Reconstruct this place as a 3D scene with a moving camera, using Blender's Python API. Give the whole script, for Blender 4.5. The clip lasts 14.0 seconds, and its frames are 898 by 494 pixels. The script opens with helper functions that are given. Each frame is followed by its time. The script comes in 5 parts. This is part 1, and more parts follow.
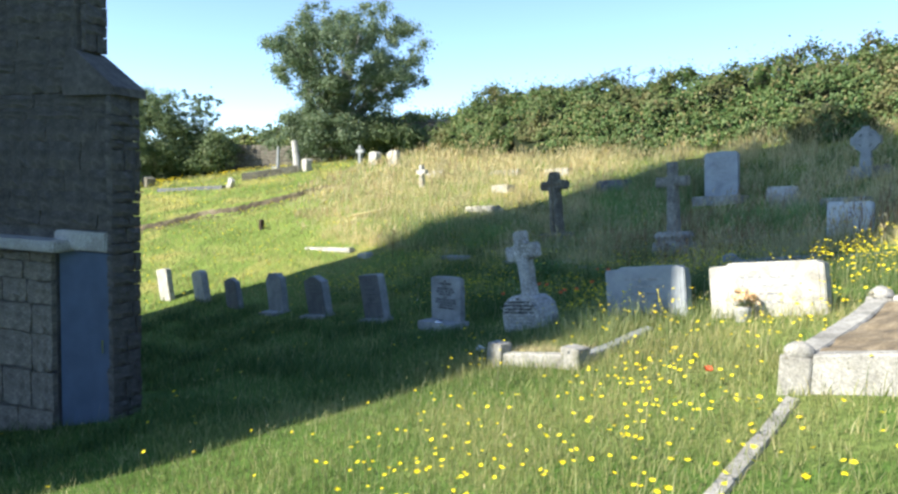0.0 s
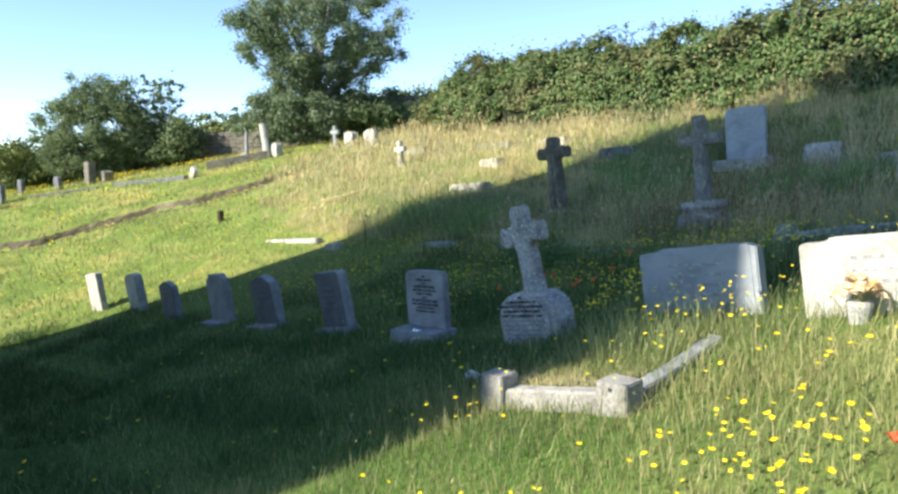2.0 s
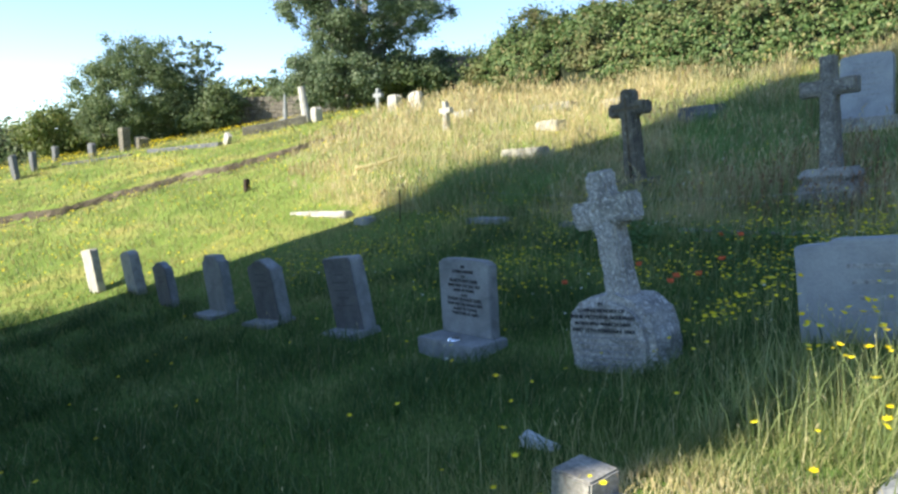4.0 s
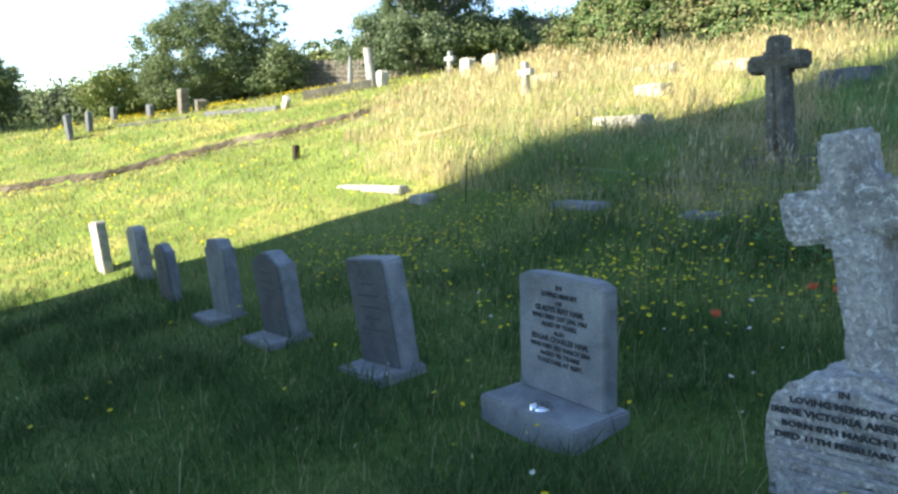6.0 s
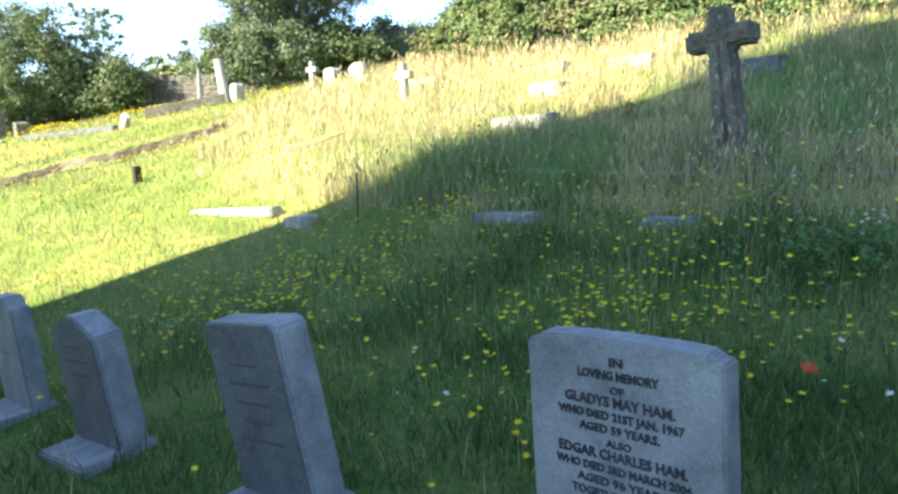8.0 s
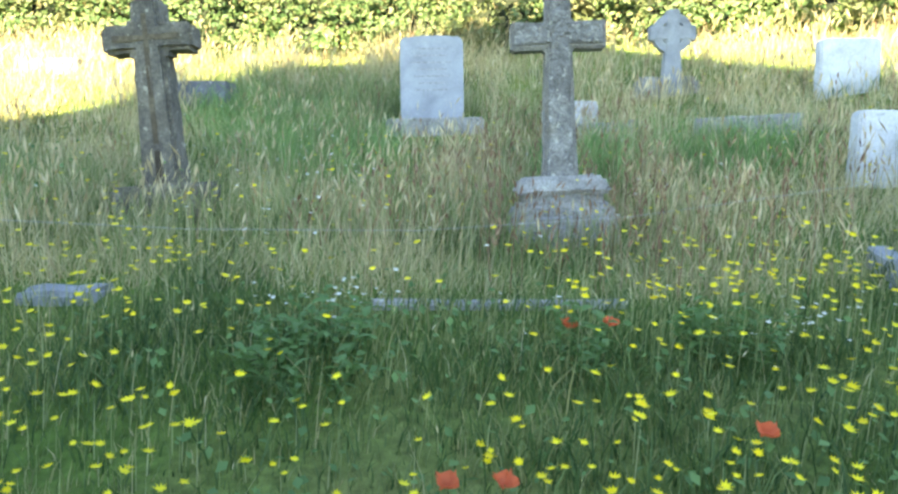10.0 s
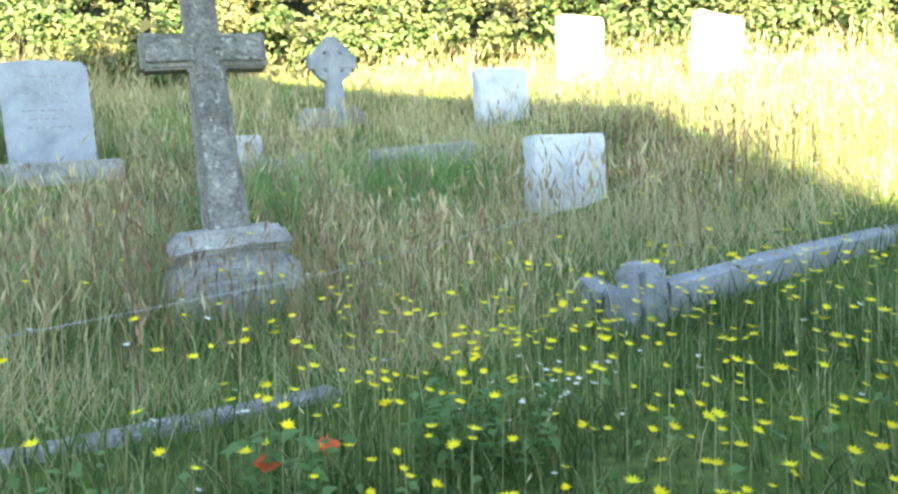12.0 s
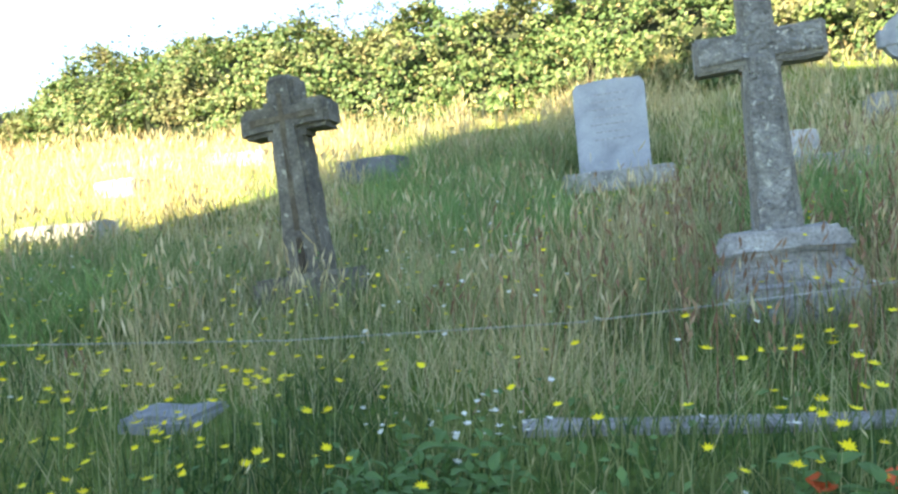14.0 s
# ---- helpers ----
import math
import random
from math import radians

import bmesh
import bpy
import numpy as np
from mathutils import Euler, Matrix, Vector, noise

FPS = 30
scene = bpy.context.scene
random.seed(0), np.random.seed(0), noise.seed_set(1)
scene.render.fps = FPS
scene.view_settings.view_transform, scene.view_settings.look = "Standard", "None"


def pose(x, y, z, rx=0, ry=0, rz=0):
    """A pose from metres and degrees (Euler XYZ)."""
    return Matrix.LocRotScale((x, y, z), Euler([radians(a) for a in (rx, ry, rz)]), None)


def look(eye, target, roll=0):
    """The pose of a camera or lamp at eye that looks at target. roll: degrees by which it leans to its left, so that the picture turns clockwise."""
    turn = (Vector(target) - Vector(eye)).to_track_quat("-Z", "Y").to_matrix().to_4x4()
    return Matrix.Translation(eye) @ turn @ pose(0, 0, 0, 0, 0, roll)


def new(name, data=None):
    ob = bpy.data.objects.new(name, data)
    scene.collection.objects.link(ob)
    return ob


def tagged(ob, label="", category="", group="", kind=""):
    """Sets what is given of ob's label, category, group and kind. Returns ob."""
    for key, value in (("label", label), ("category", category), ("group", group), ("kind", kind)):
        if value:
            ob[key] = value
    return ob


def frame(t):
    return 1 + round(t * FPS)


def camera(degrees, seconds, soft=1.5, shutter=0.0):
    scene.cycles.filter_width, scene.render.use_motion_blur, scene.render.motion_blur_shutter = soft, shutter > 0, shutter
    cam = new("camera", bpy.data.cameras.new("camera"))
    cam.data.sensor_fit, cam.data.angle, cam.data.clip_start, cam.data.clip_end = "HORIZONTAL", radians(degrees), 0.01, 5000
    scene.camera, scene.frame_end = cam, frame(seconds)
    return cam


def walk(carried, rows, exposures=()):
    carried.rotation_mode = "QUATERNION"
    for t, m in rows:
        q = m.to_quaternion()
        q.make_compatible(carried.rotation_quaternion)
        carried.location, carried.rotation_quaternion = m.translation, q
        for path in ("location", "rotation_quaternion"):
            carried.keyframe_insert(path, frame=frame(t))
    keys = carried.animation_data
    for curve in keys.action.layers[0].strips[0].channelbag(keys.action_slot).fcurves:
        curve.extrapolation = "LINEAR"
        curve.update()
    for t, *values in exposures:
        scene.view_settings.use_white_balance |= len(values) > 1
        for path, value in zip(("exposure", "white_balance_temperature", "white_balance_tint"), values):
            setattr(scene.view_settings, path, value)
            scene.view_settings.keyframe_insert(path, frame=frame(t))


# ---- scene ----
cam = camera(63.8, 14.0, soft=2.5)
PATH = [
    (0, (-0.072, -6.149, 2.015), (-0.005, -4.158, 1.841), 1.7),
    (0.5, (-0.026, -5.608, 2.002), (-0.204, -3.617, 1.93), -0.2),
    (1, (0.017, -4.915, 1.895), (-0.076, -2.92, 1.793), 0.1),
    (1.5, (0.045, -4.374, 1.843), (0.077, -2.395, 1.556), -0.6),
    (2, (0.165, -3.714, 1.796), (0.256, -1.728, 1.581), -0.8),
    (2.5, (0.203, -3.16, 1.769), (0.461, -1.192, 1.518), -0.1),
    (3, (0.293, -2.564, 1.761), (0.348, -0.59, 1.445), -1.4),
    (3.2, (0.276, -2.383, 1.743), (0.286, -0.41, 1.414), -1.3),
    (5.3, (0.29, 0.038, 1.509), (0.162, 2.023, 1.294), -0.1),
    (5.5, (0.274, 0.277, 1.508), (0.113, 2.257, 1.272), 0.1),
    (6, (0.116, 0.736, 1.453), (-0.123, 2.689, 1.093), 0.7),
    (6.5, (-0.047, 1.106, 1.405), (-0.311, 3.035, 0.946), 0.8),
    (7, (-0.244, 1.572, 1.351), (-0.771, 3.469, 0.997), -0.3),
    (7.5, (-0.374, 1.967, 1.261), (-0.579, 3.924, 0.907), 1.0),
    (8, (-0.337, 2.451, 1.224), (-0.209, 4.423, 0.918), -1.1),
    (8.3, (-0.253, 2.654, 1.223), (0.257, 4.572, 0.976), -0.4),
    (8.7, (-0.14, 2.997, 1.167), (0.961, 4.66, 1.011), 2.0),
    (10.8, (1.123, 4.395, 1.288), (2.697, 5.612, 1.09), 1.5),
    (11, (1.25, 4.474, 1.296), (2.937, 5.535, 1.132), -0.1),
    (11.5, (1.282, 4.503, 1.303), (3.223, 4.967, 1.176), -0.7),
    (12, (1.253, 4.503, 1.307), (3.139, 5.164, 1.222), -1.3),
    (12.5, (1.233, 4.497, 1.311), (2.758, 5.79, 1.274), -2.5),
    (13, (1.237, 4.5, 1.312), (2.516, 6.038, 1.315), -1.8),
    (13.5, (1.242, 4.499, 1.311), (2.454, 6.09, 1.346), -1.2),
    (14, (1.225, 4.498, 1.31), (2.201, 6.243, 1.264), -1.6),
]
EXPOSURES = [(0, 1.5, 6300, 9), (1.5, 1.42, 6350, 9), (3.2, 1.52, 6500, 9), (5.3, 1.68, 6600, 9), (6.5, 2.15, 6900, 9), (7.5, 2.1, 6900, 9), (8.0, 2.34, 6800, 9), (8.7, 2.7, 7000, 8), (10.8, 3.5, 8300, 10), (11.5, 3.48, 8300, 10), (12.5, 3.14, 8300, 10), (14, 2.92, 7900, 10)]
walk(cam, [(t, look(eye, target, roll)) for t, eye, target, roll in PATH], EXPOSURES)

# ---- world and sun ----
SUN_AZ = radians(25.5)      # plan direction in which the light travels
SUN_EL = radians(36)
world = bpy.data.worlds.new("sky")
scene.world = world
world.use_nodes = True
wn = world.node_tree.nodes
sky = wn.new("ShaderNodeTexSky")
sky.sky_type = "NISHITA"
sky.sun_disc = False
sky.sun_elevation = SUN_EL
sky.sun_rotation = math.pi / 2 - (SUN_AZ + math.pi)
sky.air_density, sky.dust_density, sky.ozone_density = 0.72, 0.0, 2.0
sky.altitude = 900
wn["Background"].inputs["Strength"].default_value = 0.125
world.node_tree.links.new(sky.outputs[0], wn["Background"].inputs["Color"])

sun_data = bpy.data.lights.new("sun", "SUN")
sun_data.energy = 4.25
sun_data.angle = radians(0.53)
sun_data.color = (1.0, 0.93, 0.8)
sun = new("sun", sun_data)
ray = Vector((math.cos(SUN_AZ) * math.cos(SUN_EL), math.sin(SUN_AZ) * math.cos(SUN_EL), -math.sin(SUN_EL)))
sun.matrix_world = look((-40, -25, 35), Vector((-40, -25, 35)) + ray)

# ---- terrain height ----
TERRAIN = (0.1171, 1.9989, -0.5723, 0.0463, 0.1855, 0.9409, 0.1536, 0.2895, -0.0522, 0.0645, 0.1179, -0.0176, -0.1398, -0.0414, -0.0627)
BUMPS = ((-0.42, 6.2, 9.8, 2.4), (0.4, 0.2, 15.6, 3.2), (-0.24, 4.3, 5.3, 1.4), (-0.15, 1.0, 4.6, 1.0), (-2.4, -36.0, 35.0, 9.0), (-0.1, 0.1, 4.0, 0.45), (-0.2, 6.85, 5.4, 0.6), (-0.16, 1.42, 3.2, 0.55))


def soft_limit(v, lo, hi):
    m, h = (lo + hi) / 2, (hi - lo) / 2
    d = (np.asarray(v, float) - m) / h
    return np.where(np.abs(d) <= 0.8, d, np.sign(d) * (0.8 + 0.4 * np.tanh((np.abs(d) - 0.8) / 0.4))) * h + m


def bank_y(x):
    """The line of the small eroded bank across the far lawn."""
    return 19.6 + 0.34 * (x + 6.56) + 0.25 * np.sin(x * 1.3) + 0.12 * np.sin(x * 3.1 + 1)


def heights(x, y):
    x, y = np.asarray(x, float), np.asarray(y, float)
    a, b = soft_limit(x, -24, 16) / 10, np.where(y < 27, soft_limit(y, -14, 38), 27 + 4 * np.tanh((y - 27) / 4)) / 10
    terms = (1, a, b, a * a, a * b, b * b, a ** 3, a * a * b, a * b * b, b ** 3,
             a ** 4, a ** 3 * b, a * a * b * b, a * b ** 3, b ** 4)
    z = sum(c * t for c, t in zip(TERRAIN, terms))
    for h, cx, cy, r in BUMPS:
        z = z + h * np.exp(-((x - cx) ** 2 + (y - cy) ** 2) / (2 * r * r))
    z = z + 0.022 * np.sin(x * 2.1 + 1.3 * np.sin(y * 1.1)) * np.sin(y * 1.7 + x * 0.4)
    d = y - bank_y(x)
    along = 0.25 * (1 - np.tanh((x + 3.6) * 1.5)) * (1 + np.tanh(x + 24))
    return z + along * 0.13 * np.tanh(d / 0.1) * np.exp(-(d / 1.3) ** 2)


def ground_z(x, y):
    return float(heights(x, y))


# ---- materials ----
def shader(name):
    m = bpy.data.materials.new(name)
    m.use_nodes = True
    nt = m.node_tree
    return m, nt, nt.nodes["Principled BSDF"]


def ramp_node(nt, stops):
    r = nt.nodes.new("ShaderNodeValToRGB")
    while len(r.color_ramp.elements) < len(stops):
        r.color_ramp.elements.new(0.5)
    for e, (p, c) in zip(r.color_ramp.elements, stops):
        e.position, e.color = p, (*c, 1)
    return r


def noise_node(nt, coord, scale, detail=6, rough=0.6, distort=0.0):
    n = nt.nodes.new("ShaderNodeTexNoise")
    n.inputs["Scale"].default_value = scale
    n.inputs["Detail"].default_value = detail
    n.inputs["Roughness"].default_value = rough
    n.inputs["Distortion"].default_value = distort
    nt.links.new(coord, n.inputs["Vector"])
    return n


def mix_node(nt, fac, a, b, mode="MIX"):
    m = nt.nodes.new("ShaderNodeMix")
    m.data_type, m.blend_type = "RGBA", mode
    if isinstance(fac, float):
        m.inputs[0].default_value = fac
    else:
        nt.links.new(fac, m.inputs[0])
    for socket, v in ((m.inputs[6], a), (m.inputs[7], b)):
        if isinstance(v, tuple):
            socket.default_value = (*v, 1)
        else:
            nt.links.new(v, socket)
    return m.outputs[2]


def stone_material(name, dark, mid, light, lichen=None, grain=60.0, blotch=5.0, bump=0.4, rough=0.85, lichen_amount=0.6, lichen_scale=14.0, tooled=0.0, speckle=0.4):
    """Weathered stone: broad blotches, fine grain, spots of lichen."""
    m, nt, b = shader(name)
    tc = nt.nodes.new("ShaderNodeTexCoord").outputs["Object"]
    big = noise_node(nt, tc, blotch, 5, 0.6, 0.6)
    fine = noise_node(nt, tc, grain, 4, 0.7)
    r1 = ramp_node(nt, ((0.3, dark), (0.5, mid), (0.72, light)))
    nt.links.new(big.outputs["Fac"], r1.inputs[0])
    r2 = ramp_node(nt, ((0.3, (0.95 - speckle,) * 3), (0.7, (0.95 + 0.75 * speckle,) * 3)))
    nt.links.new(fine.outputs["Fac"], r2.inputs[0])
    col = mix_node(nt, 1.0, r1.outputs[0], r2.outputs[0], "MULTIPLY")
    if lichen:
        sp = noise_node(nt, tc, lichen_scale, 5, 0.65, 0.3)
        r3 = ramp_node(nt, ((lichen_amount, (0, 0, 0)), (lichen_amount + 0.07, (1, 1, 1))))
        nt.links.new(sp.outputs["Fac"], r3.inputs[0])
        col = mix_node(nt, r3.outputs[0], col, lichen)
    nt.links.new(col, b.inputs["Base Color"])
    b.inputs["Roughness"].default_value = rough
    bp = nt.nodes.new("ShaderNodeBump")
    bp.inputs["Strength"].default_value = bump
    bp.inputs["Distance"].default_value = 0.012
    nt.links.new(fine.outputs["Fac"], bp.inputs["Height"])
    if tooled:
        pock = noise_node(nt, tc, 26, 3, 0.5, 0.8)
        bt = nt.nodes.new("ShaderNodeBump")
        bt.inputs["Strength"].default_value = 1.0
        bt.inputs["Distance"].default_value = tooled
        nt.links.new(pock.outputs["Fac"], bt.inputs["Height"])
        nt.links.new(bp.outputs[0], bt.inputs["Normal"])
        bp = bt
    nt.links.new(bp.outputs[0], b.inputs["Normal"])
    return m


def plant_material(name, stops, translucent=0.35, rough=0.6, patch=0.0, patch_colour=(0.3, 0.25, 0.1)):
    """Leaves and blades: each piece its own tint, light passes through."""
    m, nt, b = shader(name)
    geo = nt.nodes.new("ShaderNodeNewGeometry")
    r = ramp_node(nt, stops)
    nt.links.new(geo.outputs["Random Per Island"], r.inputs[0])
    col = r.outputs[0]
    big = noise_node(nt, geo.outputs["Position"], 0.55, 4, 0.6)
    tone = ramp_node(nt, ((0.3, (0.72, 0.76, 0.72)), (0.7, (1.2, 1.15, 1.05))))
    nt.links.new(big.outputs["Fac"], tone.inputs[0])
    col = mix_node(nt, 1.0, col, tone.outputs[0], "MULTIPLY")
    if patch:
        n2 = noise_node(nt, geo.outputs["Position"], 0.9, 4, 0.65)
        pr = ramp_node(nt, ((0.5, (0, 0, 0)), (0.68, (patch, patch, patch))))
        nt.links.new(n2.outputs["Fac"], pr.inputs[0])
        col = mix_node(nt, pr.outputs[0], col, patch_colour)
    nt.links.new(col, b.inputs["Base Color"])
    b.inputs["Roughness"].default_value = rough
    b.inputs["Specular IOR Level"].default_value = 0.25
    tr = nt.nodes.new("ShaderNodeBsdfTranslucent")
    nt.links.new(col, tr.inputs["Color"])
    mx = nt.nodes.new("ShaderNodeMixShader")
    mx.inputs[0].default_value = translucent
    nt.links.new(b.outputs[0], mx.inputs[1])
    nt.links.new(tr.outputs[0], mx.inputs[2])
    nt.links.new(mx.outputs[0], nt.nodes["Material Output"].inputs["Surface"])
    return m


def plain(name, colour, rough=0.6, metal=0.0, variation=0.15, scale=20.0):
    m, nt, b = shader(name)
    tc = nt.nodes.new("ShaderNodeTexCoord").outputs["Object"]
    n = noise_node(nt, tc, scale, 5, 0.6)
    lo = tuple(c * (1 - variation) for c in colour)
    hi = tuple(min(1, c * (1 + variation)) for c in colour)
    r = ramp_node(nt, ((0.3, lo), (0.7, hi)))
    nt.links.new(n.outputs["Fac"], r.inputs[0])
    nt.links.new(r.outputs[0], b.inputs["Base Color"])
    b.inputs["Roughness"].default_value = rough
    b.inputs["Metallic"].default_value = metal
    return m


def ground_material():
    m, nt, b = shader("turf")
    pos = nt.nodes.new("ShaderNodeNewGeometry").outputs["Position"]
    big = noise_node(nt, pos, 0.6, 6, 0.6, 0.4)
    fine = noise_node(nt, pos, 18, 6, 0.7)
    r1 = ramp_node(nt, ((0.3, (0.08, 0.14, 0.03)), (0.5, (0.13, 0.2, 0.05)), (0.68, (0.24, 0.25, 0.09))))
    nt.links.new(big.outputs["Fac"], r1.inputs[0])
    r2 = ramp_node(nt, ((0.3, (0.5, 0.5, 0.5)), (0.7, (1.3, 1.3, 1.2))))
    nt.links.new(fine.outputs["Fac"], r2.inputs[0])
    # the turf dries out up the far lawn
    sep = nt.nodes.new("ShaderNodeSeparateXYZ")
    nt.links.new(pos, sep.inputs[0])
    dry = nt.nodes.new("ShaderNodeMapRange")
    dry.inputs["From Min"].default_value, dry.inputs["From Max"].default_value = 5.0, 11.0
    nt.links.new(sep.outputs["Y"], dry.inputs["Value"])
    tone = mix_node(nt, dry.outputs[0], (0.8, 0.9, 0.8), (1.45, 1.25, 1.15))
    soil = mix_node(nt, 1.0, r1.outputs[0], tone, "MULTIPLY")
    nt.links.new(mix_node(nt, 1.0, soil, r2.outputs[0], "MULTIPLY"), b.inputs["Base Color"])
    b.inputs["Roughness"].default_value = 0.95
    b.inputs["Specular IOR Level"].default_value = 0.1
    bp = nt.nodes.new("ShaderNodeBump")
    bp.inputs["Strength"].default_value = 0.8
    bp.inputs["Distance"].default_value = 0.04
    nt.links.new(fine.outputs["Fac"], bp.inputs["Height"])
    nt.links.new(bp.outputs[0], b.inputs["Normal"])
    return m


M_TURF = ground_material()
M_GRANITE = stone_material("grey_granite", (0.17, 0.18, 0.18), (0.27, 0.28, 0.28), (0.38, 0.39, 0.38), (0.5, 0.5, 0.46), 90, 4, 0.3, 0.7, 0.67, 24, 0.0, 0.24)
M_GRANITE_ROUGH = stone_material("rough_granite", (0.13, 0.12, 0.105), (0.255, 0.245, 0.215), (0.38, 0.365, 0.315), (0.5, 0.48, 0.4), 45, 7, 1.0, 0.9, 0.57, 22, 0.028)
M_GRANITE_FINE = stone_material("lichened_granite", (0.25, 0.245, 0.225), (0.4, 0.39, 0.36), (0.54, 0.53, 0.48), (0.66, 0.65, 0.6), 42, 6, 1.0, 0.9, 0.55, 38, 0.022)
M_SLATE = stone_material("dark_slate_stone", (0.085, 0.09, 0.095), (0.13, 0.135, 0.14), (0.19, 0.19, 0.19), (0.3, 0.3, 0.27), 80, 4, 0.25, 0.7, 0.68, 26)
M_LIMESTONE = stone_material("weathered_limestone", (0.28, 0.262, 0.225), (0.43, 0.41, 0.36), (0.55, 0.53, 0.475), (0.2, 0.185, 0.14), 50, 5, 0.5, 0.9, 0.66, 12, 0.0, 0.22)
M_MARBLE = stone_material("weathered_marble", (0.42, 0.43, 0.42), (0.58, 0.59, 0.58), (0.72, 0.72, 0.7), (0.32, 0.33, 0.3), 60, 4, 0.3, 0.8, 0.64, 10, 0.0, 0.2)
M_GREY_MARBLE = stone_material("grey_marble", (0.23, 0.25, 0.265), (0.32, 0.34, 0.355), (0.41, 0.43, 0.44), (0.24, 0.25, 0.25), 60, 3, 0.2, 0.75, 0.68, 6, 0.0, 0.12)
M_CROSS_BROWN = stone_material("brown_lichened_stone", (0.085, 0.075, 0.06), (0.16, 0.145, 0.11), (0.28, 0.25, 0.19), (0.4, 0.38, 0.28), 45, 6, 0.9, 0.92, 0.6, 18)
M_CROSS_GREY = stone_material("tooled_grey_stone", (0.15, 0.14, 0.12), (0.25, 0.235, 0.2), (0.34, 0.325, 0.28), (0.42, 0.4, 0.33), 60, 6, 0.5, 0.9, 0.64, 20)
M_KERB = stone_material("kerb_stone", (0.2, 0.19, 0.165), (0.33, 0.315, 0.28), (0.46, 0.44, 0.39), (0.16, 0.15, 0.11), 55, 5, 0.6, 0.92, 0.6, 14)
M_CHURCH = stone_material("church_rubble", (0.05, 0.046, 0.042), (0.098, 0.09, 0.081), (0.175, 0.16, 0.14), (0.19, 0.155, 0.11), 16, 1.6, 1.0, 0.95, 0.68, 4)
M_PORCH = stone_material("brown_porch_stone", (0.12, 0.105, 0.085), (0.215, 0.192, 0.157), (0.34, 0.305, 0.25), (0.36, 0.33, 0.27), 18, 2.2, 1.0, 0.95, 0.66, 5)
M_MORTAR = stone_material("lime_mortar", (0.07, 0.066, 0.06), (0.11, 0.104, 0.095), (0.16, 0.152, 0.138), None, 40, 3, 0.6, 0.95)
M_CONCRETE = stone_material("concrete", (0.3, 0.29, 0.27), (0.42, 0.41, 0.38), (0.52, 0.5, 0.47), (0.2, 0.2, 0.17), 50, 4, 0.4, 0.9, 0.64, 10)
M_EARTH = stone_material("dry_earth", (0.11, 0.085, 0.055), (0.22, 0.17, 0.105), (0.34, 0.275, 0.18), None, 40, 5, 1.0, 0.98)
M_SOIL = stone_material("bare_soil", (0.05, 0.038, 0.024), (0.115, 0.09, 0.055), (0.24, 0.2, 0.125), None, 30, 3, 1.0, 0.98)
M_LETTER = plain("lead_lettering", (0.035, 0.037, 0.04), 0.6, 0, 0.4, 40)
M_LETTER_PALE = plain("worn_lettering", (0.3, 0.3, 0.3), 0.8, 0, 0.5, 30)
M_LETTER_FAINT = plain("faint_lettering", (0.075, 0.08, 0.085), 0.8)
M_DOOR = plain("blue_grey_paint", (0.07, 0.1, 0.155), 0.55, 0, 0.2, 3)
M_CHROME = plain("chrome", (0.75, 0.76, 0.78), 0.18, 1.0, 0.05)
M_IRON = plain("rusty_iron", (0.06, 0.04, 0.03), 0.8, 0.5, 0.4)
M_CORD = plain("pale_cord", (0.42, 0.42, 0.38), 0.8)
M_BARK = stone_material("bark", (0.07, 0.06, 0.045), (0.13, 0.115, 0.09), (0.22, 0.2, 0.17), None, 25, 5, 1.0, 0.95)
M_PALE_BARK = stone_material("pale_ash_bark", (0.2, 0.19, 0.16), (0.32, 0.31, 0.27), (0.45, 0.43, 0.38), None, 25, 5, 0.8, 0.9)
M_LAWN = plant_material("lawn_blades", ((0.0, (0.11, 0.165, 0.055)), (0.5, (0.22, 0.265, 0.095)), (0.86, (0.36, 0.37, 0.165)), (1.0, (0.5, 0.45, 0.25))), 0.45, 0.5, 0.65, (0.43, 0.38, 0.17))
M_LAWN_DRY = plant_material("dry_lawn_blades", ((0.0, (0.2, 0.205, 0.065)), (0.5, (0.34, 0.325, 0.12)), (0.86, (0.47, 0.43, 0.19)), (1.0, (0.58, 0.5, 0.28))), 0.45, 0.55, 0.6, (0.5, 0.42, 0.19))
# dark grass green; on the lawn it also stands in for deeper shade
M_TUFT = plant_material("dark_tuft_blades", ((0.0, (0.035, 0.085, 0.025)), (0.6, (0.08, 0.15, 0.045)), (1.0, (0.16, 0.23, 0.085))), 0.35, 0.45)
M_TALL = plant_material("tall_green_blades", ((0.0, (0.16, 0.22, 0.08)), (0.6, (0.31, 0.37, 0.16)), (1.0, (0.5, 0.5, 0.27))), 0.5, 0.5)
M_FRESH = plant_material("fresh_fine_grass", ((0.0, (0.12, 0.24, 0.075)), (0.6, (0.22, 0.38, 0.13)), (1.0, (0.36, 0.5, 0.2))), 0.5, 0.5)
M_STRAW = plant_material("dry_straw", ((0.0, (0.43, 0.38, 0.2)), (0.5, (0.62, 0.54, 0.3)), (0.85, (0.76, 0.68, 0.45)), (1.0, (0.44, 0.3, 0.2))), 0.5, 0.6)
